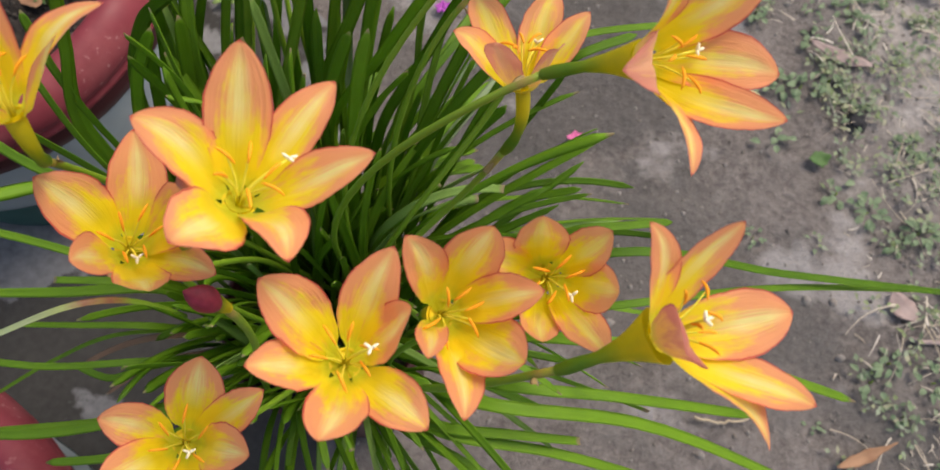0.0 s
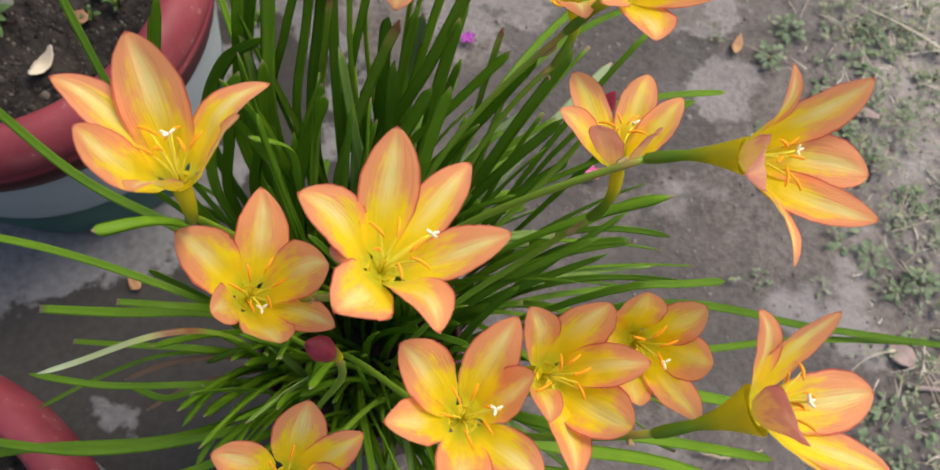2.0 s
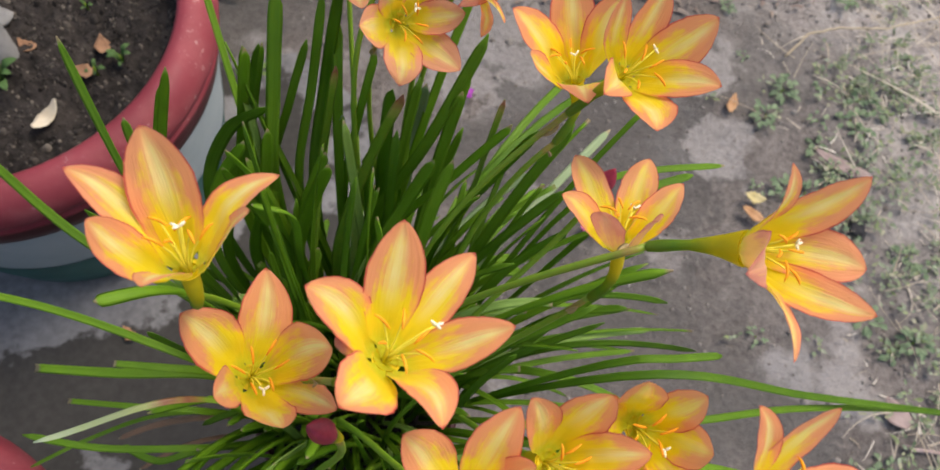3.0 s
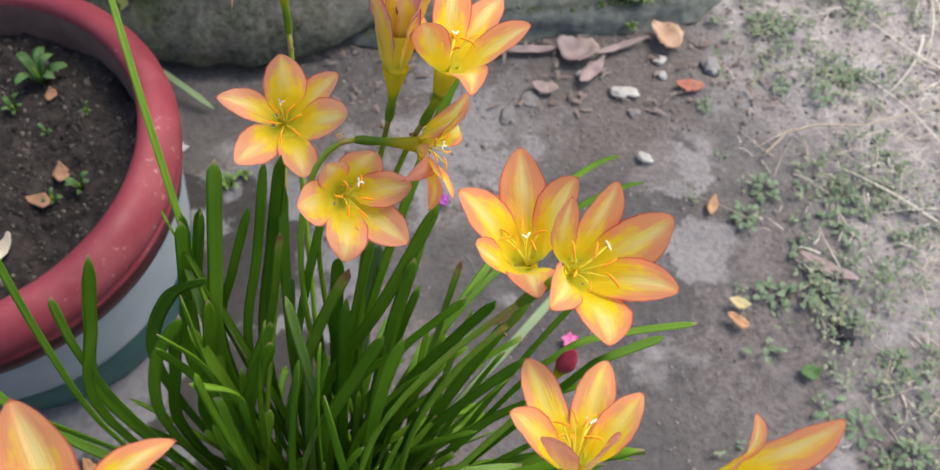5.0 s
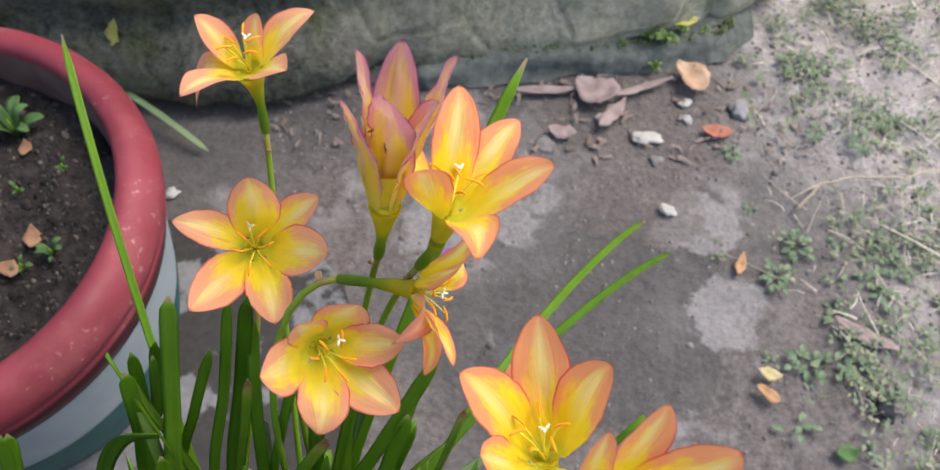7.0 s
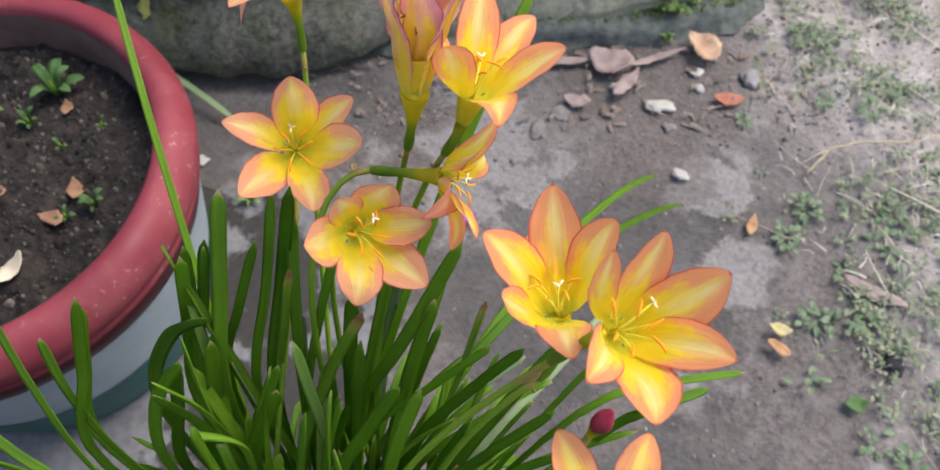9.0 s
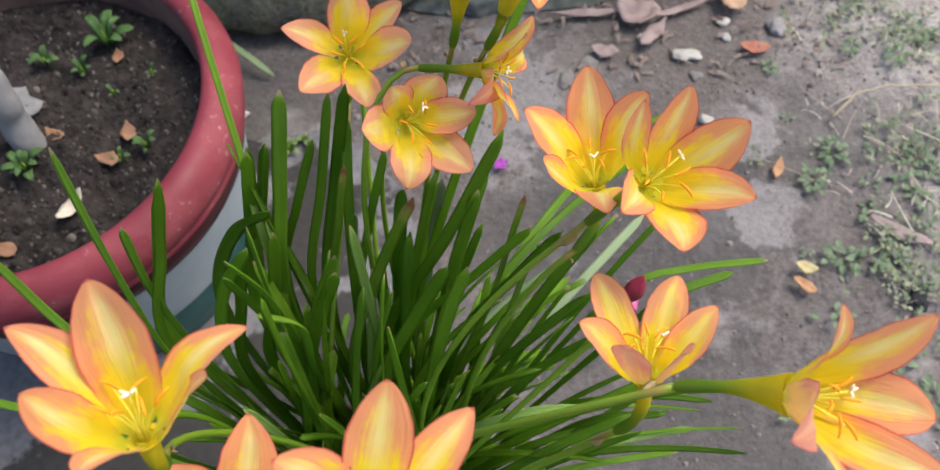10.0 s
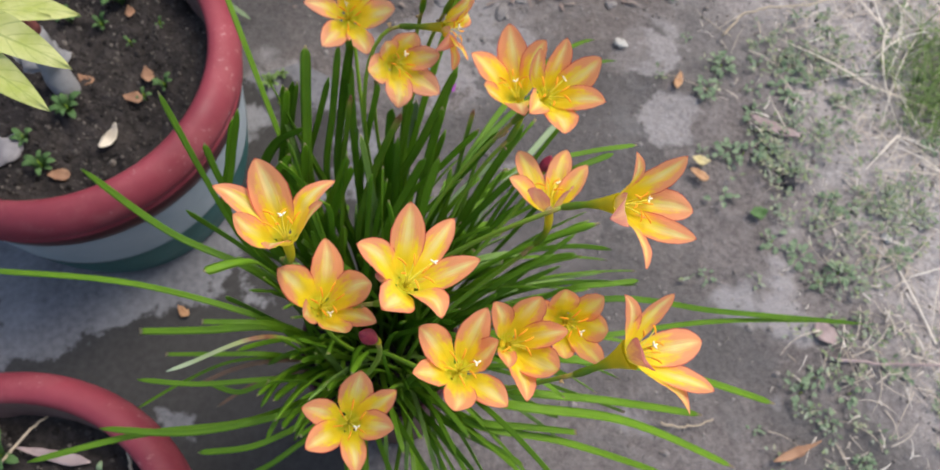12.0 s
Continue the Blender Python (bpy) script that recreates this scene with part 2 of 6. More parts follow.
def glaze_material():
    """Red glaze, dusty and faded in patches, with small pale chips and scratches."""
    m, n, l, b = material("red_glaze", 0.4, 0.45)
    o = place(n)
    wide, fine, speck, dust = noise_node(n, l, o, 9.0, 4.0), noise_node(n, l, o, 70.0, 5.0), noise_node(n, l, o, 42.0, 3.0), noise_node(n, l, o, 22.0, 6.0, 0.65)
    col = mix(n, l, grey(n, l, wide, 0.35, 0.65), (0.185, 0.022, 0.034), (0.275, 0.042, 0.058))
    col = mix(n, l, maths(n, l, "MULTIPLY", grey(n, l, dust, 0.50, 0.72), 0.28), col, (0.42, 0.16, 0.16))
    col = mix(n, l, maths(n, l, "MULTIPLY", grey(n, l, speck, 0.73, 0.76), 0.35), col, (0.46, 0.24, 0.22))
    scuff = noise_node(n, l, o, 160.0, 2.0)
    col = mix(n, l, maths(n, l, "MULTIPLY", maths(n, l, "MULTIPLY", grey(n, l, scuff, 0.62, 0.70), grey(n, l, dust, 0.52, 0.66)), 0.5), col, (0.60, 0.40, 0.38))
    l.new(col, b.inputs["Base Color"])
    l.new(grey(n, l, maths(n, l, "SUBTRACT", dust, 0.1), -0.5, 0.9), b.inputs["Roughness"])
    bump(n, l, b, fine, 0.12, 0.0006)
    return m


RED = glaze_material()
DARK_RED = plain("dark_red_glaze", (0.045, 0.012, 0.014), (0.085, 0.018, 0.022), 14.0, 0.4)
INSIDE = plain("pot_inside", (0.10, 0.055, 0.048), (0.19, 0.115, 0.095), 40.0, 0.8, 0.3, 0.001)
WHITE_PAINT = plain("pale_pot_paint", (0.30, 0.36, 0.39), (0.40, 0.45, 0.47), 25.0, 0.5, 0.1)
TEAL_PAINT = plain("teal_pot_paint", (0.014, 0.085, 0.080), (0.035, 0.145, 0.132), 25.0, 0.5, 0.1)
STRAW = plain("dry_straw", (0.34, 0.27, 0.18), (0.58, 0.49, 0.36), 35.0, 0.8)
DRY_LEAF = plain("dry_leaf", (0.20, 0.10, 0.055), (0.38, 0.22, 0.13), 50.0, 0.75, 0.4, 0.001)
PINK_DRY = plain("pinkish_dry_leaf", (0.22, 0.16, 0.155), (0.42, 0.33, 0.31), 50.0, 0.75, 0.4, 0.001)
ORANGE_DRY = plain("orange_dry_leaf", (0.38, 0.19, 0.085), (0.54, 0.32, 0.17), 60.0, 0.7, 0.3, 0.001)
YELLOW_DRY = plain("yellow_dry_leaf", (0.42, 0.34, 0.13), (0.60, 0.52, 0.30), 60.0, 0.7, 0.3, 0.001)
RUSTY_DRY = plain("rusty_dry_leaf", (0.34, 0.11, 0.07), (0.50, 0.22, 0.15), 50.0, 0.75, 0.4, 0.001)
YELLOW_LEAF = plain("yellow_leaf", (0.48, 0.45, 0.08), (0.68, 0.64, 0.20), 60.0, 0.6, 0.3, 0.001)
TAN_DRY = plain("tan_dry_leaf", (0.40, 0.24, 0.15), (0.62, 0.43, 0.30), 45.0, 0.75, 0.4, 0.001)
SPROUT = leaf_material("sprout", (0.13, 0.23, 0.06), (0.26, 0.38, 0.12), 0.5, 0.2)
PALE_DRY = plain("bleached_dry_leaf", (0.50, 0.42, 0.30), (0.70, 0.63, 0.50), 60.0, 0.7, 0.3, 0.001)
SHELL = plain("white_chip", (0.38, 0.365, 0.33), (0.58, 0.56, 0.51), 80.0, 0.6, 0.2, 0.0006)
STONE = plain("grey_stone", (0.20, 0.19, 0.19), (0.36, 0.34, 0.34), 45.0, 0.85, 0.5, 0.002)
BARK = plain("grey_bark", (0.16, 0.16, 0.16), (0.30, 0.30, 0.30), 45.0, 0.85, 0.6, 0.003)
PINK = plain("pink_petal", (0.62, 0.10, 0.30), (0.75, 0.20, 0.42), 120.0, 0.5)
MAGENTA = plain("magenta_petal", (0.32, 0.04, 0.36), (0.45, 0.08, 0.48), 120.0, 0.5)
CHARCOAL = plain("charcoal", (0.012, 0.012, 0.015), (0.03, 0.03, 0.035), 120.0, 0.8, 0.5)


def ground_material():
    """Trodden grey-brown earth over old cement, with damp stains, pale scuffs and a warmer dry side whose paleness
    paints in sunlight.
    """
    m, n, l, b = material("trodden_earth", 0.92, 0.2)
    o = place(n)
    s = n.new("ShaderNodeSeparateXYZ")
    l.new(o, s.inputs[0])
    grain, lump = noise_node(n, l, o, 140.0, 8.0, 0.65), noise_node(n, l, o, 26.0, 6.0, 0.6)
    wide, stain = noise_node(n, l, o, 5.5, 5.0, 0.55), noise_node(n, l, o, 3.3, 6.0, 0.62)
    col = mix(n, l, grey(n, l, grain, 0.30, 0.72), (0.085, 0.074, 0.070), (0.215, 0.192, 0.182))
    col = mix(n, l, maths(n, l, "MULTIPLY", grey(n, l, lump, 0.42, 0.72), 0.45), col, (0.27, 0.245, 0.235))
    col = mix(n, l, maths(n, l, "MULTIPLY", grey(n, l, stain, 0.47, 0.56), 0.72), col, mix(n, l, grain, (0.070, 0.066, 0.064), (0.135, 0.128, 0.124)))
    pale = maths(n, l, "MULTIPLY", grey(n, l, maths(n, l, "ADD", wide, maths(n, l, "MULTIPLY", maths(n, l, "SUBTRACT", lump, 0.5), 0.25)), 0.56, 0.64), 0.65)
    col = mix(n, l, pale, col, (0.34, 0.325, 0.325))
    # dry earth towards the right, made paler to stand in for sunlight on it
    dry = grey(n, l, maths(n, l, "ADD", maths(n, l, "ADD", s.outputs[0], maths(n, l, "MULTIPLY", s.outputs[1], 0.25)), maths(n, l, "MULTIPLY", maths(n, l, "SUBTRACT", wide, 0.5), 0.4)), 0.50, 0.74)
    far = n.new("ShaderNodeVectorMath")
    far.operation = "DISTANCE"
    l.new(o, far.inputs[0])
    far.inputs[1].default_value = (0.7, 0.6, 0)
    dry = maths(n, l, "ADD", maths(n, l, "MULTIPLY", dry, grey(n, l, far.outputs["Value"], 3.0, 0.9)), maths(n, l, "MULTIPLY", grey(n, l, noise_node(n, l, o, 1.1, 4.0), 0.45, 0.65), grey(n, l, far.outputs["Value"], 0.9, 3.0)))
    col = mix(n, l, maths(n, l, "MULTIPLY", dry, 0.8), col, mix(n, l, grey(n, l, grain, 0.3, 0.7), mix(n, l, grey(n, l, lump, 0.35, 0.65), (0.25, 0.225, 0.218), (0.37, 0.335, 0.318)), mix(n, l, grey(n, l, lump, 0.35, 0.65), (0.46, 0.42, 0.402), (0.66, 0.615, 0.58))))
    for centre, reach, tone, share in (((0.03, 0.73, 0), 0.13, (0.30, 0.285, 0.285), 0.75), ((0.17, 0.57, 0), 0.17, (0.088, 0.083, 0.081), 0.7), ((0.29, 0.70, 0), 0.055, (0.33, 0.31, 0.305), 0.7),
                                       ((0.30, 0.575, 0), 0.050, (0.33, 0.31, 0.305), 0.7), ((0.22, 0.28, 0), 0.13, (0.10, 0.093, 0.089), 0.5), ((0.20, 0.83, 0), 0.16, (0.155, 0.135, 0.125), 0.6)):
        d = n.new("ShaderNodeVectorMath")
        d.operation = "DISTANCE"
        l.new(o, d.inputs[0])
        d.inputs[1].default_value = centre
        edge = maths(n, l, "ADD", d.outputs["Value"], maths(n, l, "MULTIPLY", maths(n, l, "SUBTRACT", noise_node(n, l, o, 17.0, 6.0, 0.65), 0.5), reach * 2.6))
        f = maths(n, l, "MULTIPLY", grey(n, l, edge, reach, reach * 0.8), share)
        col = mix(n, l, f, col, mix(n, l, grey(n, l, grain, 0.25, 0.75), tuple(k * 0.72 for k in tone), tuple(k * 1.22 for k in tone)))
    l.new(col, b.inputs["Base Color"])
    h = maths(n, l, "ADD", grain, maths(n, l, "MULTIPLY", lump, 1.5))
    bump(n, l, b, h, 0.7, 0.006)
    return m


def cement_material():
    """Smooth grey cement with dark damp patches that have ragged edges; their dark also paints in shade."""
    m, n, l, b = material("old_cement", 0.75, 0.3)
    o = place(n)
    fine, stain, wide = noise_node(n, l, o, 120.0, 6.0), noise_node(n, l, o, 6.5, 7.0, 0.6), noise_node(n, l, o, 14.0, 4.0)
    col = mix(n, l, grey(n, l, fine, 0.3, 0.7), (0.125, 0.124, 0.132), (0.205, 0.204, 0.215))
    col = mix(n, l, maths(n, l, "MULTIPLY", grey(n, l, wide, 0.45, 0.75), 0.3), col, (0.35, 0.35, 0.36))
    s = n.new("ShaderNodeSeparateXYZ")
    l.new(o, s.inputs[0])
    # damp cement, darkened further for the shade between pots and leaves
    damp = maths(n, l, "MAXIMUM", maths(n, l, "MULTIPLY", grey(n, l, s.outputs[0], -0.40, -0.28), grey(n, l, s.outputs[1], 0.50, 0.40)), grey(n, l, s.outputs[1], 0.35, 0.24))
    damp = maths(n, l, "MAXIMUM", damp, maths(n, l, "MULTIPLY", grey(n, l, s.outputs[1], 0.42, 0.50), 0.50))
    stain = maths(n, l, "ADD", stain, maths(n, l, "MULTIPLY", maths(n, l, "SUBTRACT", damp, 0.38), 0.26))
    col = mix(n, l, grey(n, l, stain, 0.53, 0.56), col, mix(n, l, fine, (0.020, 0.019, 0.018), (0.066, 0.063, 0.060)))
    l.new(col, b.inputs["Base Color"])
    bump(n, l, b, fine, 0.25, 0.002)
    return m


def moss_material():
    """Weathered stone: dark damp foot, olive moss and paler lichen above it."""
    m, n, l, b = material("mossy_stone", 0.9, 0.2)
    o = place(n)
    fine, wide, patch = noise_node(n, l, o, 85.0, 9.0, 0.7), noise_node(n, l, o, 10.0, 6.0, 0.6), noise_node(n, l, o, 4.0, 5.0, 0.6)
    crack = n.new("ShaderNodeTexVoronoi")
    crack.feature = "DISTANCE_TO_EDGE"
    crack.inputs["Scale"].default_value = 7.0
    l.new(o, crack.inputs["Vector"])
    col = mix(n, l, grey(n, l, fine, 0.32, 0.70), (0.038, 0.043, 0.031), (0.26, 0.26, 0.215))
    col = mix(n, l, maths(n, l, "MULTIPLY", grey(n, l, wide, 0.42, 0.60), 0.7), col, mix(n, l, grey(n, l, fine, 0.3, 0.7), (0.030, 0.042, 0.016), (0.19, 0.21, 0.10)))
    col = mix(n, l, maths(n, l, "MULTIPLY", grey(n, l, patch, 0.50, 0.62), 0.6), col, mix(n, l, grey(n, l, fine, 0.3, 0.7), (0.15, 0.145, 0.12), (0.38, 0.36, 0.31)))
    brown = noise_node(n, l, o, 8.0, 5.0, 0.55)
    col = mix(n, l, maths(n, l, "MULTIPLY", grey(n, l, brown, 0.52, 0.62), 0.75), col, mix(n, l, grey(n, l, fine, 0.3, 0.7), (0.070, 0.056, 0.050), (0.27, 0.225, 0.20)))
    s = n.new("ShaderNodeSeparateXYZ")
    l.new(o, s.inputs[0])
    # paler dry stone towards the right; its tone also holds light on the wall
    dry = grey(n, l, maths(n, l, "ADD", s.outputs[0], maths(n, l, "MULTIPLY", maths(n, l, "SUBTRACT", patch, 0.5), 0.8)), -0.22, 0.10)
    col = mix(n, l, maths(n, l, "MULTIPLY", dry, 0.88), col, mix(n, l, grey(n, l, fine, 0.3, 0.7), (0.36, 0.35, 0.24), (0.74, 0.71, 0.56)))
    col = mix(n, l, maths(n, l, "MULTIPLY", grey(n, l, wide, 0.56, 0.64), 0.65), col, mix(n, l, fine, (0.08, 0.11, 0.03), (0.24, 0.28, 0.10)))
    col = mix(n, l, maths(n, l, "MULTIPLY", grey(n, l, crack.outputs["Distance"], 0.02, 0.0), 0.10), col, (0.05, 0.05, 0.04))
    l.new(col, b.inputs["Base Color"])
    h = maths(n, l, "ADD", fine, maths(n, l, "MULTIPLY", grey(n, l, crack.outputs["Distance"], 0.0, 0.05), 0.5))
    bump(n, l, b, h, 0.9, 0.010)
    return m


GROUND, CEMENT, MOSS = ground_material(), cement_material(), moss_material()


# ---- mesh helpers ----
def part(name, bm, mat, parent=None, label="", smooth=True):
    """Links a bmesh as one mesh object, under a thing where one is given."""
    me = bpy.data.meshes.new(name)
    bm.to_mesh(me)
    bm.free()
    me.materials.append(mat)
    if smooth:
        me.polygons.foreach_set("use_smooth", [True] * len(me.polygons))
    ob = new(name, me)
    if parent is not None:
        ob.parent = parent
        ob.matrix_parent_inverse = parent.matrix_world.inverted()
    return tagged(ob, label)


def thing(name, at, label, category, group="", kind=""):
    ob = new(name)
    ob.empty_display_size = 0.02
    ob.location = at
    ob.matrix_world = Matrix.Translation(at)
    return tagged(ob, label, category, group, kind)


def bezier(p0, p1, p2, p3, t):
    s = 1 - t
    return p0 * s**3 + p1 * (3 * s * s * t) + p2 * (3 * s * t * t) + p3 * t**3


def sweep(bm, points, radii, sides=8, cap=True):
    """A round tube along points; v runs along it."""
    uv = bm.loops.layers.uv.verify()
    rings, up = [], Vector((0.31, 0.2, 0.93)).normalized()
    for i, p in enumerate(points):
        d = (points[min(i + 1, len(points) - 1)] - points[max(i - 1, 0)]).normalized()
        a = d.cross(up)
        a = a.normalized() if a.length > 1e-4 else d.orthogonal().normalized()
        b = d.cross(a)
        rings.append([bm.verts.new(p + (a * math.cos(2 * math.pi * k / sides) + b * math.sin(2 * math.pi * k / sides)) * radii[i]) for k in range(sides)])
    last = len(rings) - 1
    for i, (r, s) in enumerate(zip(rings, rings[1:])):
        for k in range(sides):
            q = bm.faces.new((r[k], r[(k + 1) % sides], s[(k + 1) % sides], s[k]))
            for loop, c in zip(q.loops, ((k / sides, i / last), ((k + 1) / sides, i / last), ((k + 1) / sides, (i + 1) / last), (k / sides, (i + 1) / last))):
                loop[uv].uv = c
    if cap:
        bm.faces.new(rings[0][::-1])
        bm.faces.new(rings[-1])


def lathe(bm, profile, sides=64, closed=False):
    """Turns (radius, height) pairs round the z axis."""
    rings = [[bm.verts.new((r * math.cos(2 * math.pi * k / sides), r * math.sin(2 * math.pi * k / sides), z)) for k in range(sides)] for r, z in profile]
    pairs = list(zip(rings, rings[1:])) + ([(rings[-1], rings[0])] if closed else [])
    for r, s in pairs:
        for k in range(sides):
            bm.faces.new((r[k], r[(k + 1) % sides], s[(k + 1) % sides], s[k]))


def blade(bm, path, width, fold=0.25, thick=0.0007, steps=16, face=None, tip=1.0, twist=0.0, cut=False, side=None):
    """A strap leaf along path(t): a shallow channel with thickness, narrowing to its tip."""
    uv = bm.loops.layers.uv.verify()
    rows = []
    for i in range(steps + 1):
        t = i / steps
        p, d = path(t), (path(min(t + 0.02, 1)) - path(max(t - 0.02, 0))).normalized()
        f = face or Vector((0, 0, 1))
        a = d.cross(f) if side is None else side - d * side.dot(d)
        a = a.normalized() if a.length > 0.05 else d.orthogonal().normalized()
        b = a.cross(d)
        if twist:
            q = Matrix.Rotation(twist * t, 3, d)
            a, b = q @ a, q @ b
        w = width * 0.5 * min(1.0, 0.55 + 1.6 * t) * (1 - max(0.0, (t - 0.84 * tip) / (1.001 - 0.84 * tip)) ** 2.0) ** 0.55
        if cut:
            w = width * 0.5 * min(1.0, 0.55 + 1.6 * t) * (1 - 0.25 * t * t)
        w = max(w, 0.0004)
        k = min(thick, w)
        top = [p + a * (x * w) + b * (fold * w * x * x) for x in (-1, -0.5, 0, 0.5, 1)]
        low = [p + a * (x * w) + b * (fold * w * x * x - k) for x in (0.5, 0, -0.5)]
        rows.append((t, [bm.verts.new(v) for v in top + low]))
    us = (0, 0.25, 0.5, 0.75, 1, 0.75, 0.5, 0.25)
    for (t0, r), (t1, s) in zip(rows, rows[1:]):
        for k in range(8):
            j = (k + 1) % 8
            q = bm.faces.new((r[k], r[j], s[j], s[k]))
            for loop, c in zip(q.loops, ((us[k], t0), (us[j], t0), (us[j], t1), (us[k], t1))):
                loop[uv].uv = c
    bm.faces.new(rows[-1][1])
    bm.faces.new(rows[0][1][::-1])


def petal(bm, base, axis, out, reach, height, width, cup, seed, fold=0.0, crumple=0.0, bow=(0, 0), roll=0.0):
    """A tepal from the throat at base, to a tip that lies reach off the axis and height along it."""
    uv = bm.loops.layers.uv.verify()
    rng = random.Random(seed)
    nu, nv = 10, 30
    point = rng.uniform(1.75, 2.15)
    side = axis.cross(out)
    hm = max(height, 0.016)
    p = [base + out * 0.0048 - axis * 0.0035, base + out * (0.30 * reach + 0.002) + axis * (0.26 * hm),
         base + out * (0.66 * reach) + axis * (0.74 * hm + 0.08 * reach), base + out * reach + axis * height]
    if bow != (0, 0):
        along = (p[3] - p[0]).normalized()
        rise = side.cross(along)
        push = (side * bow[0] + (rise if rise.dot(axis) > 0 else -rise) * bow[1]) * (4 / 3)
        p[1], p[2] = p[1] + push, p[2] + push
    if fold:
        p[1], p[2] = base + out * (fold * 0.55) + axis * (hm * 0.35), base + out * fold + axis * (hm * 0.95)
    # the claw runs down into the tube
    start = bezier(*p, 0.08)
    claw = (base + out * 0.0010 - axis * 0.0042, base + out * 0.0032 - axis * 0.0038, start - (bezier(*p, 0.10) - start) * 1.6, start)
    lead = 0.17

    def spine(v):
        return bezier(*claw, max(v, 0.0) / lead) if v < lead else bezier(*p, 0.08 + 0.92 * (v - lead) / (1 - lead))

    rows = []
    ph, amp = rng.uniform(0, 6), rng.uniform(0.3, 1.0)
    for j in range(nv + 1):
        v = j / nv
        s = max(0.0, 0.08 + 0.92 * (v - lead) / (1 - lead))
        c = spine(v)
        d = (spine(min(v + 0.01, 1)) - spine(max(v - 0.01, 0))).normalized()
        across = Matrix.Rotation(roll * min(1.0, 2.5 * v), 3, d) @ side
        nrm = across.cross(d).normalized()
        w = width * 0.5 * ((0.34 + 0.66 * math.sin(math.pi * 0.5 * s / 0.52)) if s < 0.52 else max(0.0, 1 - ((s - 0.52) / 0.48) ** point) ** 0.85)
        w *= min(1.0, 0.30 + 0.70 * v / lead)
        row = []
        for i in range(nu + 1):
            x = 2 * i / nu - 1
            ragged = 1 + (0.05 * noise.noise((v * 9 + ph, 3.0 if x > 0 else 8.0, seed)) + 0.03 * noise.noise((v * 24, 3.0 if x > 0 else 8.0, seed))) * abs(x)
            lift = cup * w * (x * x - 0.25) * (1.3 - 1.1 * v) - 0.07 * w * math.exp(-((x / 0.16) ** 2)) + 0.10 * w * noise.noise((x * 1.6 + ph, v * 5, seed * 0.37))
            lift += crumple * w * (noise.noise((x * 2.6, v * 6, seed)) + 0.5 * noise.noise((x * 6, v * 12, seed))) * min(1.0, v * 2.5)
            lift += amp * 0.11 * w * abs(x) ** 3 * math.sin(7 * v + ph + (1.7 if x > 0 else 0))
            row.append((bm.verts.new(c + across * (w * x * ragged) - nrm * lift), (i / nu, v)))
        rows.append(row)
    for r, s in zip(rows, rows[1:]):
        for i in range(nu):
            q = bm.faces.new((r[i][0], r[i + 1][0], s[i + 1][0], s[i][0]))
            for loop, c in zip(q.loops, (r[i][1], r[i + 1][1], s[i + 1][1], s[i][1])):
                loop[uv].uv = c


# ---- the setting ----
def build_ground():
    bm = bmesh.new()
    xs = [-60, -20, -8, -4, -2.2] + [-1.4 + 0.02 * i for i in range(146)] + [2.2, 4, 8, 20, 60]
    ys = [-60, -20, -8, -4, -2] + [-0.7 + 0.02 * i for i in range(131)] + [2.6, 4, 8, 20, 60]
    grid = []
    for y in ys:
        row = []
        for x in xs:
            z = 0.0
            if -1.5 < x < 1.6 and -0.8 < y < 2.0:
                rough = min(1.0, max(0.25, (x - 0.15) / 0.25))
                z = rough * (0.010 * noise.noise((x * 9, y * 9, 0.3)) + 0.007 * noise.noise((x * 27, y * 27, 4.0)))
            row.append(bm.verts.new((x, y, z - 0.004)))
        grid.append(row)
    for r, s in zip(grid, grid[1:]):
        for i in range(len(xs) - 1):
            bm.faces.new((r[i], r[i + 1], s[i + 1], s[i]))
    g = part("ground", bm, GROUND)
    return tagged(g, "trodden grey-brown earth with damp stains", "ground", kind="structure")


def build_slab():
    """The cement slab under the pots, its edge broken and uneven."""
    bm = bmesh.new()
    rng = random.Random(5)
    edge = [(-1.3, -0.7), (-0.20, -0.7), (-0.17, -0.2), (-0.16, 0.1), (-0.13, 0.35), (-0.10, 0.52), (-0.14, 0.60), (-0.19, 0.66), (-0.23, 0.69), (-0.32, 0.665), (-0.5, 0.74), (-1.3, 0.78)]
    loop = []
    for (x0, y0), (x1, y1) in zip(edge, edge[1:] + edge[:1]):
        k = max(1, int(math.hypot(x1 - x0, y1 - y0) / 0.03))
        loop += [(x0 + (x1 - x0) * i / k + rng.uniform(-0.005, 0.005), y0 + (y1 - y0) * i / k + rng.uniform(-0.005, 0.005)) for i in range(k)]
    top = [bm.verts.new((x, y, 0.006)) for x, y in loop]
    low = [bm.verts.new((x * 1.004 + 0.004, y * 1.004, -0.03)) for x, y in loop]
    bm.faces.new(top)
    for i in range(len(loop)):
        j = (i + 1) % len(loop)
        bm.faces.new((top[j], top[i], low[i], low[j]))
    s = part("pavement", bm, CEMENT, smooth=False)
    return tagged(s, "old grey cement slab with dark damp stains and painted shade", "pavement", kind="structure")


def foot(x):
    """Where the foot of the wall runs."""
    line = ((-2.0, 0.80), (-0.35, 0.824), (-0.20, 0.833), (-0.08, 0.870), (0.03, 0.898), (0.15, 0.910), (0.27, 0.926), (0.34, 0.948), (0.40, 0.995), (0.6, 1.15))
    for (a, p), (b, q) in zip(line, line[1:]):
        if a <= x <= b:
            return p + (q - p) * (x - a) / (b - a)
    return 0.8


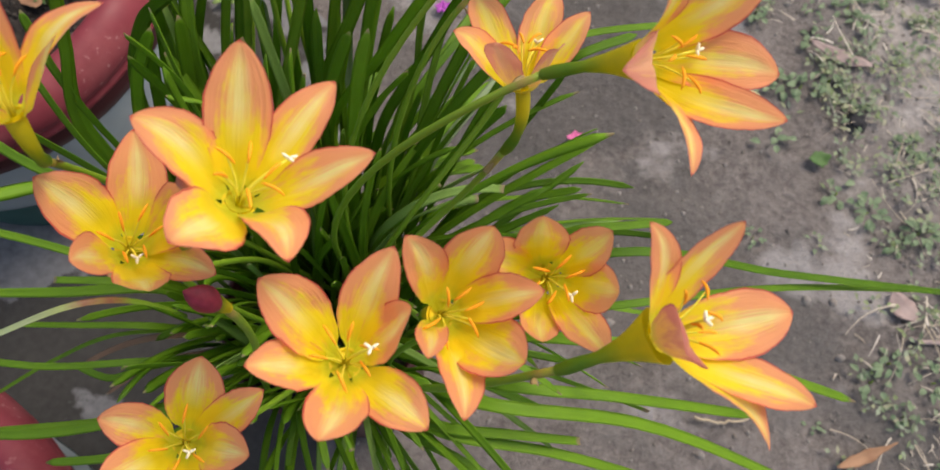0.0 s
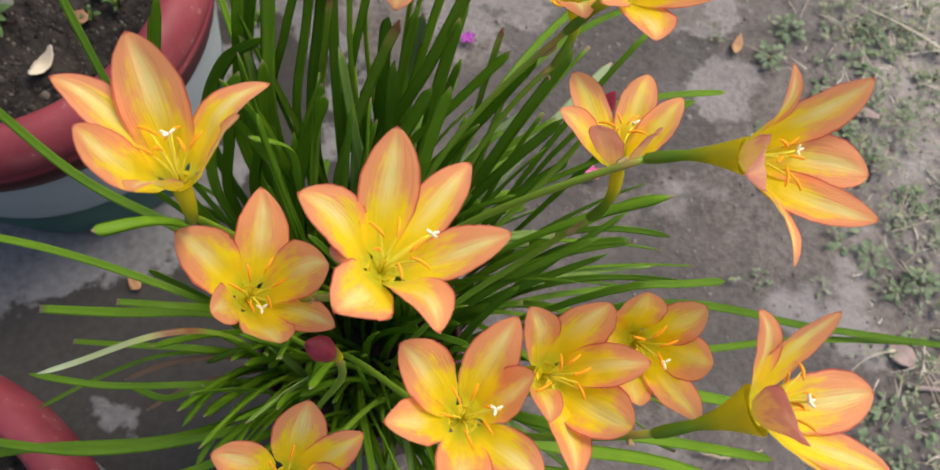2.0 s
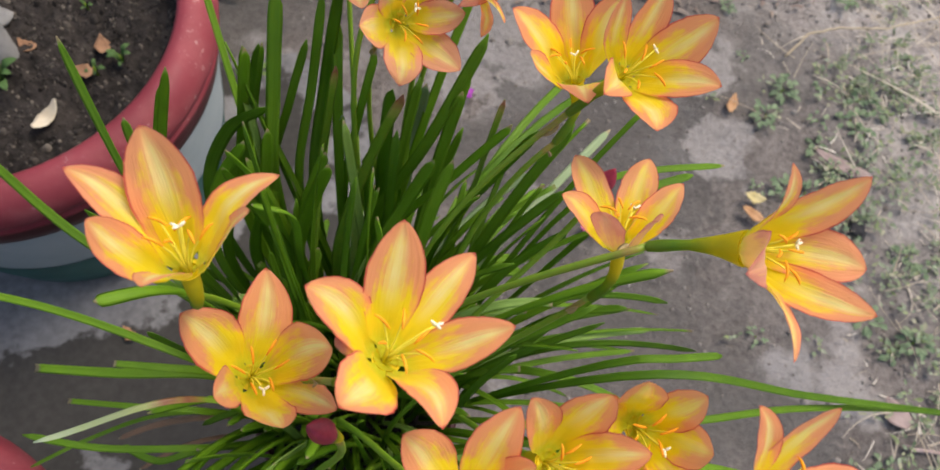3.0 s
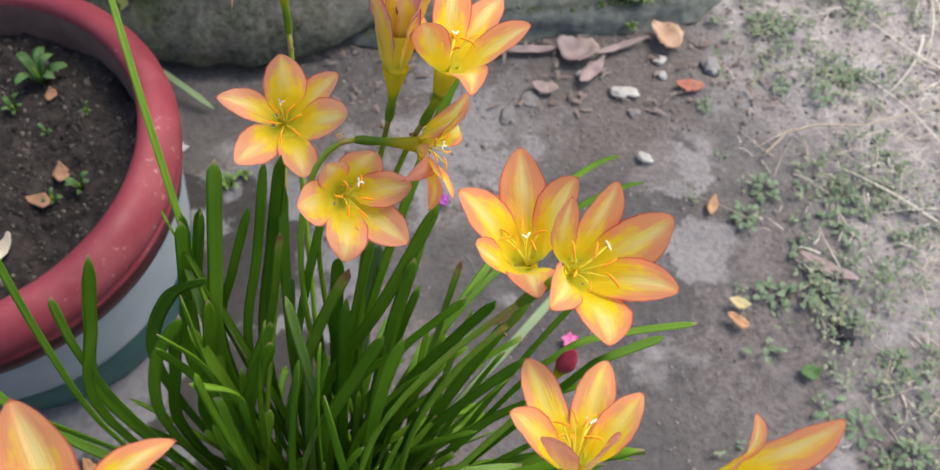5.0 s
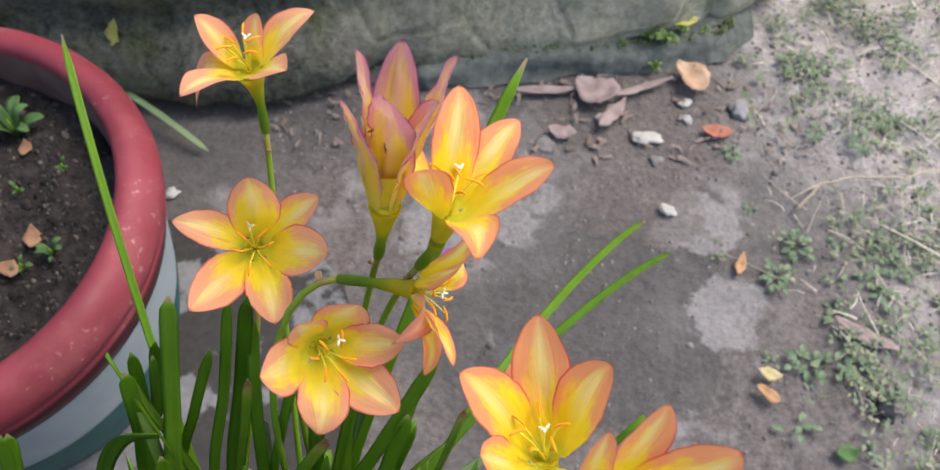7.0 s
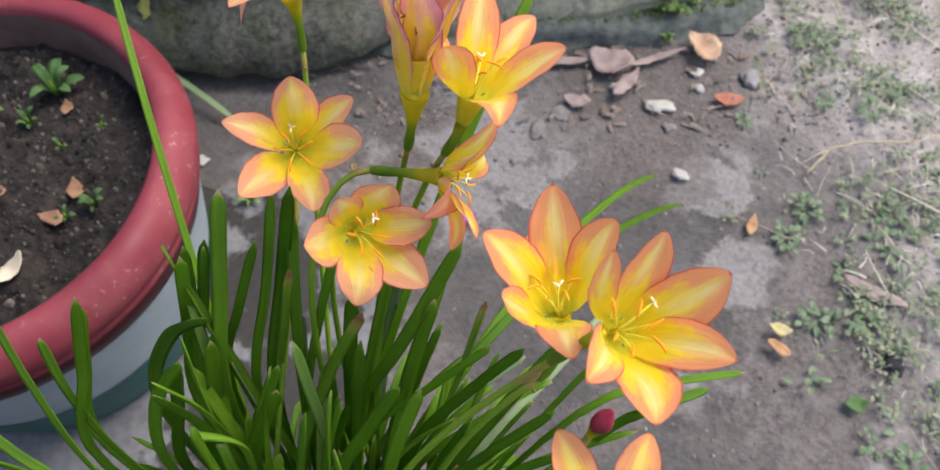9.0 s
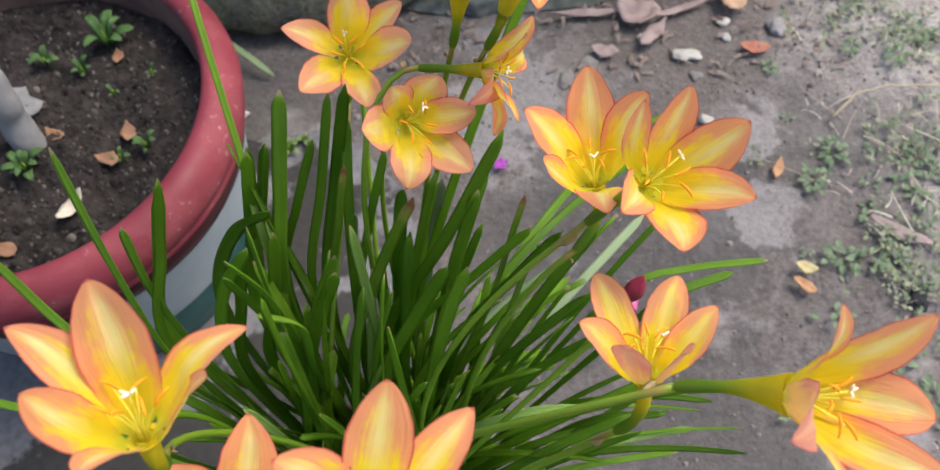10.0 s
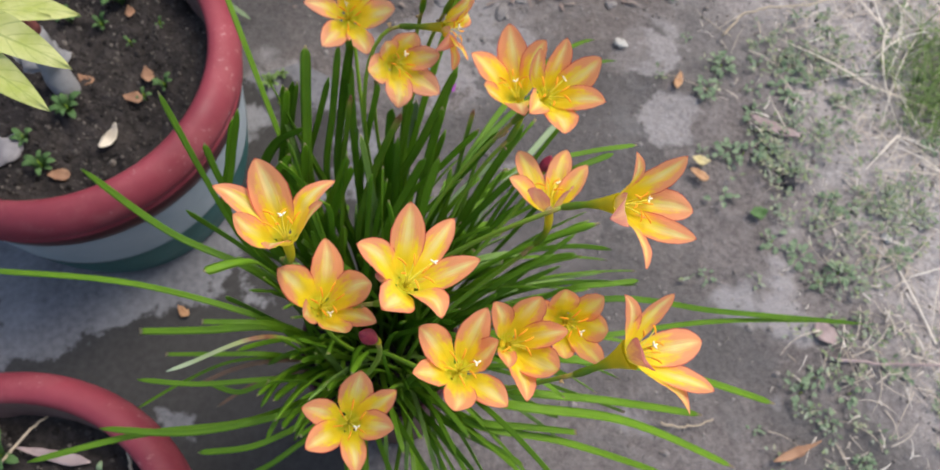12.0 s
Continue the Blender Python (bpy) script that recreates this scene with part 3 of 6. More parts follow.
def build_wall():
    """A low bank of mossy stone behind the plants."""
    bm = bmesh.new()
    nx, nz = 110, 40
    x0, x1 = -1.35, 0.44
    grid = []
    for j in range(nz + 1):
        row = []
        for i in range(nx + 1):
            x = x0 + (x1 - x0) * i / nx
            f = j / nz
            if f < 0.6:
                h = f / 0.6
                y, z = foot(x) + 0.020 * min(1.0, max(0.0, (x + 0.24) / 0.12)) + 0.14 * h, 0.62 * h - 0.03
            else:
                h = (f - 0.6) / 0.4
                y, z = foot(x) + 0.14 + 0.020 * min(1.0, max(0.0, (x + 0.24) / 0.12)) + 0.5 * h, 0.59 + 0.02 * h
            course = 0.050 * (abs(((z + 0.015 * noise.noise((x * 5, 0, 2))) / 0.12) % 1 - 0.5) * 2) ** 6
            joint = 0.022 * (abs(((x + 0.06 * int(z / 0.12 + 5)) / 0.21) % 1 - 0.5) * 2) ** 14
            k = 0.030 * noise.noise((x * 6, y * 6, z * 8)) + 0.014 * noise.noise((x * 19, y * 19, z * 19)) + 0.006 * noise.noise((x * 50, y * 50, z * 50))
            row.append(bm.verts.new((x, y - k + course + joint, z + 0.4 * k * (f > 0.6))))
        grid.append(row)
    for r, s in zip(grid, grid[1:]):
        for i in range(nx):
            bm.faces.new((r[i], r[i + 1], s[i + 1], s[i]))
    last = [r[-1] for r in grid]
    end = [bm.verts.new((v.co.x - 0.01, 1.7, v.co.z)) for v in last]
    for k in range(nz):
        bm.faces.new((last[k], end[k], end[k + 1], last[k + 1]))
    return tagged(part("wall_back", bm, MOSS), "low bank of dark mossy stone", "wall", kind="structure")


def build_footing():
    """The low worn cement footing along the wall, its edge rounded and broken."""
    bm = bmesh.new()
    nx, prof = 190, ((-0.004, -0.03), (0.000, 0.004), (0.003, 0.55), (0.008, 0.88), (0.018, 1.0), (0.032, 1.03), (0.060, 1.02), (0.12, 0.9))
    rows = []
    for i in range(nx + 1):
        x = -0.16 + 0.555 * i / nx
        tall = 0.027 * min(1.0, max(0.0, (x + 0.16) / 0.10)) * min(1.0, max(0.25, (0.40 - x) / 0.05))
        notch = max(0.0, noise.noise((x * 13, 7.0, 0)) - 0.22) * 0.05
        row = []
        for d, h in prof:
            k = 0.010 * noise.noise((x * 10, d * 12, h * 1.1)) + 0.005 * noise.noise((x * 33, d * 30, h * 2)) + 0.002 * noise.noise((x * 90, d * 90, h * 5))
            row.append(bm.verts.new((x, foot(x) + d - k + notch * h + max(0.0, -0.05 - x) * 0.5, tall * h + (0.5 * k - notch * 0.5) * (h > 0.5) * (tall / 0.027))))
        rows.append(row)
    for r, s in zip(rows, rows[1:]):
        for i in range(len(prof) - 1):
            bm.faces.new((r[i], s[i], s[i + 1], r[i + 1]))
    tagged(part("wall_footing", bm, LEDGE), "low damp blue-grey cement footing under the mossy wall", "footing", kind="structure")


LEDGE = plain("damp_footing", (0.070, 0.080, 0.072), (0.190, 0.202, 0.182), 70.0, 0.9, 0.9, 0.004, 0.25, 9.0)
build_footing()
build_ground()
build_slab()
build_wall()


# ---- pots ----
def soil_disc(radius, height, seed):
    bm = bmesh.new()
    rings, sides = 26, 96
    mid = bm.verts.new((0, 0, height))
    last = None
    for r in range(1, rings + 1):
        ring = []
        for k in range(sides):
            a = 2 * math.pi * k / sides
            x, y = radius * r / rings * math.cos(a), radius * r / rings * math.sin(a)
            z = height + 0.010 * noise.noise((x * 16 + seed, y * 16, 0)) + 0.008 * noise.noise((x * 55, y * 55, seed)) + 0.004 * noise.noise((x * 120, y * 120, seed))
            ring.append(bm.verts.new((x, y, z)))
        for k in range(sides):
            if last:
                bm.faces.new((last[k], ring[k], ring[(k + 1) % sides], last[(k + 1) % sides]))
            else:
                bm.faces.new((mid, ring[k], ring[(k + 1) % sides]))
        last = ring
    return bm


def build_pot(at, label, seed):
    pot = thing("plant_pot", at, label, "plant pot", "painted plant pots")
    bm = bmesh.new()
    lip = [(0.1735, 0.268), (0.178, 0.2725), (0.186, 0.274), (0.194, 0.271), (0.201, 0.264), (0.2055, 0.252), (0.2063, 0.243), (0.2035, 0.234), (0.2000, 0.2300), (0.2022, 0.2265), (0.2020, 0.2215), (0.198, 0.217), (0.185, 0.217), (0.176, 0.222), (0.1725, 0.24)]
    lathe(bm, lip, 96, True)
    part("rim", bm, RED, pot, "rolled red rim with small chips")
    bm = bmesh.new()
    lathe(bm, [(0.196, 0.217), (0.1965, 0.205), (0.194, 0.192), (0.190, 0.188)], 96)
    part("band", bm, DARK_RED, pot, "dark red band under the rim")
    bm = bmesh.new()
    lathe(bm, [(0.1905, 0.192), (0.186, 0.15), (0.180, 0.11), (0.178, 0.096)], 96)
    part("body", bm, WHITE_PAINT, pot, "pale grey painted body")
    bm = bmesh.new()
    lathe(bm, [(0.179, 0.098), (0.168, 0.045), (0.157, 0.006), (0.150, 0.001), (0.0, 0.001)], 96)
    part("base", bm, TEAL_PAINT, pot, "dark teal painted base")
    bm = bmesh.new()
    lathe(bm, [(0.1728, 0.262), (0.169, 0.20), (0.160, 0.10)], 96)
    part("inside", bm, INSIDE, pot)
    part("soil", soil_disc(0.1715, 0.219, seed), SOIL, pot, "dark crumbly potting soil")
    for o in pot.children:
        o.matrix_parent_inverse = Matrix()
    return pot


build_pot((-0.463, 0.525, 0.008), "large round pot with red rim and pale body on cement", 3.0)
build_pot((-0.461, -0.030, 0.008), "large round red-rimmed pot near the flowers", 8.0)


# ---- the rain lilies ----
CLUMP = Vector((-0.105, 0.185, 0.262))


def build_lily_pot():
    pot = thing("small_pot", (CLUMP.x, CLUMP.y, 0.007), "small dark pot hidden under the lily leaves", "plant pot")
    bm = bmesh.new()
    lathe(bm, [(0.0, 0.0), (0.058, 0.0), (0.064, 0.10), (0.071, 0.225), (0.077, 0.227), (0.079, 0.250), (0.076, 0.256), (0.073, 0.253), (0.071, 0.23)], 48)
    part("body", bm, DARK_RED, pot)
    part("soil", soil_disc(0.0715, 0.243, 5.5), SOIL, pot)
    for o in pot.children:
        o.matrix_parent_inverse = Matrix()


def flower(key, base, aim, tepals, label, stigma=(40, 8, 17), skin=PETAL, broad=1.0, via=None, flare=0.85, back=SALMON):
    """One flowering stem: tepals are (turn about the axis in degrees, reach and height of the tip in millimetres)."""
    rng = random.Random(100 + key)
    b, axis = Vector(base), Vector(aim).normalized()
    right = Vector((0, 1, 0)).cross(axis).normalized()
    ahead = axis.cross(right)
    turn = rng.uniform(0, 6.28)
    root = CLUMP + Vector((math.cos(turn) * 0.035, math.sin(turn) * 0.035, 0.0))
    root += Vector((max(-0.03, min(0.03, (b.x - CLUMP.x) * 0.3)), max(-0.03, min(0.03, (b.y - CLUMP.y) * 0.3)), -0.008))
    f = thing("rain_lily", root, label, "rain lily", "orange rain lilies")
    for k, (turn, reach, height, *more) in enumerate(tepals):
        out = right * math.cos(radians(turn)) + ahead * math.sin(radians(turn))
        r, h = reach / 1000, height / 1000
        curl = more[0] / 1000 if more else 0.0
        sideways, lift, wide, roll = more[1:] if len(more) > 1 else (0, 0, 0, 0)
        size = math.hypot(r, h + (0.0 if curl else 0.003)) + 0.008
        size = size if curl else max(size, 0.034)
        wide = wide / 1000 if wide else broad * (0.72 if skin == WILTED and not curl else 1.0) * size * (0.405 if k % 2 else 0.355) * rng.uniform(0.93, 1.07)
        bm = bmesh.new()
        petal(bm, b - axis * (0.0006 * (k % 2)), axis, out, r, h, wide, 0.28 * rng.uniform(0.6, 1.2), key * 10 + k, curl, 0.32 if skin == WILTED else 0.0, (sideways / 1000, lift / 1000), radians(roll))
        part("tepal", bm, back if curl else skin, f)
    turned = Matrix.Translation(b) @ Matrix((right, ahead, axis)).transposed().to_4x4()
    bm = bmesh.new()
    lathe(bm, [(0.0005, -0.0052), (0.0026, -0.0047), (0.0041, -0.0040), (0.0049, -0.0033)], 24)
    bm.transform(turned)
    part("throat", bm, FUNNEL, f, "yellow throat where the petals join")
    if skin == WILTED:
        # the lower halves of the petals cling together
        bm = bmesh.new()
        lathe(bm, [(0.0040, -0.004), (0.0046, 0.000), (0.0060, 0.008), (0.0074, 0.014), (0.0080, 0.018)], 28)
        bm.transform(turned)
        part("funnel", bm, FUNNEL, f, "yellow funnel of clinging petals")
    # six stamens round a longer style with a white three-armed stigma
    for k in range(6):
        a = radians(60 * k + 20 + rng.uniform(-12, 12))
        out = right * math.cos(a) + ahead * math.sin(a)
        reach, long = (rng.uniform(0.002, 0.005), rng.uniform(0.026, 0.033)) if skin == WILTED else (rng.uniform(0.0038, 0.0078), rng.uniform(0.009, 0.0135))
        long *= min(1.0, stigma[2] / 9)
        pts = [b + axis * (long * t - 0.004 * (1 - t)) + out * (0.0009 + reach * t * t) for t in (0, 0.3, 0.6, 0.85, 1.0)]
        bm = bmesh.new()
        sweep(bm, pts, [0.0004, 0.00034, 0.0003, 0.00026, 0.00022], 6)
        stamen = part("stamen", bm, FILAMENT, f)
        bend = out.cross(axis) * rng.uniform(-0.5, 0.5) + out * 0.7 + axis * rng.uniform(-0.1, 0.7)
        bend.normalize()
        tip = pts[-1]
        bm = bmesh.new()
        sweep(bm, [tip - bend * 0.003, tip - bend * 0.0015 + axis * 0.0003, tip + axis * 0.0006, tip + bend * 0.0024 + axis * 0.0002, tip + bend * 0.0040 - axis * 0.0006], [0.0002, 0.00046, 0.00056, 0.00050, 0.00018], 6)
        anther = part("anther", bm, WITHERED if skin == WILTED else STAMEN, stamen, "brown shrivelled anther" if skin == WILTED else "orange anther")
        anther.matrix_parent_inverse = stamen.matrix_world.inverted()
    bm = bmesh.new()
    turn, reach, height = stigma
    lean = right * math.cos(radians(turn)) + ahead * math.sin(radians(turn))
    pts = [b + axis * ((height + 4) / 1000 * t - 0.004) + lean * (reach / 1000 * t * t) for t in (0, 0.25, 0.5, 0.75, 1.0)]
    sweep(bm, pts, [0.0004] * 5, 6)
    style = part("style", bm, FILAMENT, f)
    bm = bmesh.new()
    for k in range(3):
        a = 2.1 * k + rng.uniform(0, 1)
        d = (right * math.cos(a) + ahead * math.sin(a) + axis * 0.6).normalized()
        sweep(bm, [pts[-1], pts[-1] + d * 0.0012, pts[-1] + d * 0.0025], [0.0005, 0.00055, 0.00035], 6)
    part("stigma", bm, STYLE, style, "white three-armed stigma")
    # the flared tube, bending into the stem
    long = 0.037
    down = ((Vector(via[1]) if via else root) - b).normalized()
    share = 0.72 if axis.z < 0.72 else 0.42
    end = b - axis * long * share + down * long * (1.04 - share)
    curve = [bezier(b - axis * 0.0030, b - axis * 0.012, b - axis * 0.020, end, t / 12) for t in range(13)]
    radii = [0.0048, 0.0045, 0.0041, 0.0037, 0.0033, 0.0029, 0.0026, 0.0023, 0.0019, 0.0020, 0.0022, 0.0023, 0.0019]
    radii = [r * (1 + (flare - 1) * max(0.0, 1 - i / 8)) for i, r in enumerate(radii)]
    bm = bmesh.new()
    sweep(bm, curve, radii, 14, False)
    part("tube", bm, TUBE, f, "yellow tube turning green at its swollen neck")
    bm = bmesh.new()
    d = (curve[-1] - curve[-3]).normalized()
    rise = (end - root).length
    if via is None:
        path = [bezier(root, root + Vector((0, 0, rise * 0.45)) + (end - root) * 0.1, end + d * rise * 0.30, end, t / 16) for t in range(17)]
    else:
        path = [bezier(root, Vector(via[0]), Vector(via[1]), end, t / 16) for t in range(17)]
    sweep(bm, path, [0.0019 - 0.0005 * t / 16 for t in range(17)], 8)
    part("stem", bm, STEM, f)
    bm = bmesh.new()
    off = d.cross(Vector((rng.uniform(-1, 1), rng.uniform(-1, 1), 0.4))).normalized()
    start, tip = path[15] + off * 0.0013, end + d * 0.008 + off * 0.0026
    blade(bm, lambda t: start.lerp(tip, t) + off * (0.0006 * math.sin(3 * t)), 0.0030, 0.5, 0.0003, 8, off, 0.5)
    part("bract", bm, BRACT, f, "small brown papery bract")
    return f


def bud(at, aim, long, wide, label, root):
    b, axis = Vector(at), Vector(aim).normalized()
    root = Vector(root)
    f = thing("lily_bud", root, label, "flower bud", "lily buds")
    # three outer petals wrapped round each other, so that the seams show
    right = axis.orthogonal().normalized()
    ahead = axis.cross(right)
    bm = bmesh.new()
    sides, rings = 24, []
    for t in range(13):
        v = t / 12
        r = wide * (0.35 + 0.65 * math.sin(math.pi * min(1.0, v / 0.45) / 2)) * (1 - max(0.0, (v - 0.42) / 0.58) ** 1.8 * 0.93)
        ring = []
        for k in range(sides):
            a = 2 * math.pi * k / sides
            lobe = ((3 * a + 2.2 * v) / (2 * math.pi)) % 1
            q = r * (0.90 + 0.13 * math.sin(math.pi * lobe ** 0.7))
            ring.append(bm.verts.new(b + axis * (long * (v - 0.5)) + (right * math.cos(a) + ahead * math.sin(a)) * q))
        rings.append(ring)
    for p, q in zip(rings, rings[1:]):
        for k in range(sides):
            bm.faces.new((p[k], p[(k + 1) % sides], q[(k + 1) % sides], q[k]))
    bm.faces.new(rings[-1])
    part("bud", bm, BUD, f, "closed crimson petals")
    end = b - axis * long * 0.5
    rise = (end - root).length
    bm = bmesh.new()
    sweep(bm, [bezier(root, root + Vector((0, 0, rise * 0.4)), end - axis * rise * 0.06 - Vector((0, 0, rise * 0.12)), end, t / 12) for t in range(13)], [0.0017] * 13, 8)
    part("stem", bm, STEM, f)
    bm = bmesh.new()
    sweep(bm, [end - axis * 0.004, end - axis * 0.001, end + axis * 0.003, end + axis * 0.006], [0.0018, wide * 0.52, wide * 0.72, wide * 0.80], 14, False)
    part("calyx", bm, TUBE, f, "green base of the bud")


build_lily_pot()
flower(1, (-0.0988, 0.3500, 0.5575), (0.150, -0.436, 0.888), ((0, 30, 42, 0, 0, -2, 21, -5), (43, 33, 26, 0, 1, -3, 15, -10), (97, 26, 37, 0, -1, -2, 21, 9), (167, 34, 10, 0, -2, -1, 15, 4), (234, 33, 31, 0, 0, -1, 19, -5), (293, 32, 24, 0, 1, -1, 19, -18)), "orange and yellow rain lily, a flat open star", (107, 9, 8), PEACH_PETAL)
flower(2, (-0.0645, 0.2999, 0.5705), (0.509, -0.563, 0.651), ((37, 26, 19, 0, 0, 0, 17, -14), (96, 23, 18, 0, 0, -3, 21, -6), (156, 24, 17, 0, -1, -2, 16, -19), (205, 29, 14, 0, 1, -2, 21, 11), (283, 30, 9, 0, 0, 0, 20, 14), (340, 31, 21, 0, 0, -1, 20, -2)), "orange and yellow rain lily, a flat open star beside its neighbour", (104, 8, 12), PEACH_PETAL)
flower(3, (-0.0265, 0.3185, 0.5845), (0.838, -0.369, 0.402), ((58, 29, -5), (102, 27, 15), (150, 19, 22), (249, 26, 2, 10), (274, 24, 22), (285, 30, 9)), "orange and yellow rain lily, small and bending over beside its neighbours", (40, 3, 6), via=((-0.115, 0.27, 0.42), (-0.1, 0.318, 0.59)))
flower(4, (0.0154, 0.2572, 0.5920), (-0.319, 0.460, 0.828), ((11, 30, 30, 0, 3, -1, 20, 37), (77, 26, 39, 0, 0, -1, 21, 9), (109, 29, 17), (168, 20, 36, 0, -2, 0, 21, -13), (243, 25, 25, 0, -2, -3, 16, -55), (285, 37, 5, 0, 0, -2, 20, -17)), "orange and yellow rain lily, one of a close pair", (19, 3, 9), via=((-0.06, 0.22, 0.44), (-0.01, 0.231, 0.545)))
flower(5, (0.0301, 0.2320, 0.6301), (0.352, -0.219, 0.910), ((40, 25, 32, 0, -2, -2, 19, -8), (91, 27, 27, 0, -1, -2, 15, -2), (134, 25, 25, 0, 2, -3, 10, -34), (224, 31, 22, 0, -1, 3, 16, -2), (270, 31, 23, 0, 3, 0, 20, 13), (339, 26, 29, 0, 1, 0, 17, 10)), "orange and yellow rain lily, one of a close pair, folded petal", (51, 12, 8), via=((-0.095, 0.200, 0.43), (-0.045, 0.221, 0.525)))
flower(6, (0.0270, 0.1682, 0.6103), (-0.040, 0.660, 0.750), ((24, 28, 19, 0, -2, -1, 14, 27), (62, 32, 24, 0, -1, 3, 15, 9), (119, 32, 25, 0, 2, 2, 15, -10), (176, 23, 19, 0, -1, 0, 14, -35), (237, 15, 17, 17, 0, 0, 14, 0), (324, 16, 13, 16, 0, 0, 15, 0)), "orange and yellow rain lily, half open, petals upright", (40, 8, 11), ORANGE_PETAL, flare=0.55)
flower(7, (0.0619, 0.1462, 0.6543), (0.749, -0.339, 0.569), ((11, 26, 29, 0, 2, 1, 18, 1), (86, 29, 32, 0, 0, 0, 16, -24), (137, 32, 15, 0, -2, 2, 10, -14), (209, 35, 12, 13), (272, 35, 20, 0, 2, 2, 14, 1), (329, 23, 37, 0, -2, -3, 15, 18)), "orange and yellow rain lily, facing sideways on a long stem", (40, 8, 11), via=((-0.09, 0.165, 0.5), (-0.02, 0.15, 0.605)), flare=1.35)
flower(8, (-0.1188, 0.1306, 0.6703), (-0.083, 0.436, 0.896), ((38, 35, 16, 0, 2, 3, 14, 10), (117, 20, 38, 0, -1, 0, 21, -18), (162, 34, 28, 0, -1, 2, 14, -20), (210, 21, 26, 0, -1, -4, 14, -52), (270, 27, 15), (359, 24, 20, 0, 2, -1, 14, 1)), "orange and yellow rain lily, tall open funnel", (324, 3, 15), via=((-0.140, 0.200, 0.42), (-0.152, 0.162, 0.57)), flare=0.62)
flower(9, (-0.1100, 0.1140, 0.6012), (0.402, -0.044, 0.914), ((14, 19, 37, 0, 4, -4, 21, 8), (95, 37, 16, 0, -2, 0, 20, -6), (155, 34, 18, 0, -1, -1, 21, -7), (220, 22, 26, 0, -1, -1, 15, -15), (287, 23, 27, 0, 0, -3, 18, -6), (335, 30, 20, 0, 1, -1, 14, 18)), "orange and yellow rain lily, wide open star", (292, 7, 9))
star = flower(10, (-0.0570, 0.1074, 0.6553), (0.392, 0.266, 0.881), ((2, 32, 24, 0, -1, -2, 16, 11), (52, 37, 22, 0, 0, 0, 15, 1), (103, 28, 32, 0, 0, -2, 19, -17), (161, 33, 14, 0, -2, 0, 17, -21), (231, 30, 6, 0, 2, -2, 21, -9), (289, 31, 12, 0, 3, 1, 16, 4)), "orange and yellow rain lily, largest open star", (26, 12, 12), via=((-0.165, 0.150, 0.43), (-0.118, 0.122, 0.575)))
fold = bmesh.new()
sweep(fold, [Vector((-0.0650, 0.1052, 0.6572)), Vector((-0.0677, 0.1063, 0.6590)), Vector((-0.0700, 0.1080, 0.6608)), Vector((-0.0722, 0.1096, 0.6616)), Vector((-0.0732, 0.1104, 0.6614))], [0.0010, 0.0017, 0.0023, 0.0019, 0.0005], 10)
part("petal_fold", fold, FLAP, star, "pink edge of a petal rolled in on itself")
flower(11, (0.0319, 0.0966, 0.6018), (0.156, -0.366, 0.918), ((47, 22, 21, 0, -1, -1, 15, -24), (113, 22, 26, 0, 0, -2, 18, -25), (162, 33, 12), (252, 20, 19, 0, 0, -4, 14, 9), (300, 26, 25, 0, 0, -2, 15, -15), (350, 16, 27, 0, 0, -4, 17, 2)), "orange and yellow rain lily, rounded deeper orange petals", (315, 7, 11), ORANGE_PETAL)
flower(12, (-0.0321, 0.0662, 0.6241), (0.160, -0.001, 0.987), ((30, 21, 21, 0, -1, -2, 17, -30), (65, 32, 21, 0, 1, -1, 17, -2), (144, 30, 24, 0, -1, -2, 19, 3), (190, 28, 17, 0, 0, -1, 16, 0), (255, 27, 21, 0, 2, -2, 18, 5), (317, 32, 9, 0, 0, -1, 16, 6)), "orange and yellow rain lily, open star with a notched petal", (2, 7, 15))
flower(13, (-0.0026, 0.0816, 0.6156), (0.388, -0.281, 0.878), ((24, 22, 28, 0, 1, 0, 15, -21), (85, 26, 29, 0, -1, -4, 18, -18), (134, 30, 18, 0, -2, -1, 14, -14), (222, 19, 27, 0, -1, 0, 10, 55), (270, 30, 22, 0, 2, 0, 14, 2), (320, 19, 30, 0, 0, -3, 21, 9)), "orange and yellow rain lily, open star with narrow petals", (353, 12, 8))
flower(14, (0.0605, 0.0671, 0.6395), (0.769, 0.150, 0.621), ((5, 31, 26, 0, -1, 0, 20, 9), (88, 22, 31, 0, 1, -3, 14, -17), (129, 31, 12, 0, -2, 0, 10, -43), (211, 30, 15, 14, 0, 0, 19, 0), (310, 44, 8), (326, 43, 23, 0, -2, -1, 14, 21)), "orange and yellow rain lily, facing sideways, one petal folded", (200, 12, 16), via=((-0.06, 0.08, 0.42), (0.0, 0.064, 0.585)), flare=1.8, back=FLAP)
flower(15, (-0.0987, 0.0530, 0.5631), (0.233, -0.089, 0.969), ((33, 32, 12, 0, -1, 0, 15, -2), (80, 29, 17, 0, 0, -1, 21, 6), (165, 30, 7, 0, -1, -1, 16, -8), (211, 31, 13), (276, 31, 8), (346, 24, 24)), "orange and yellow rain lily, small low open star", (305, 5, 12))
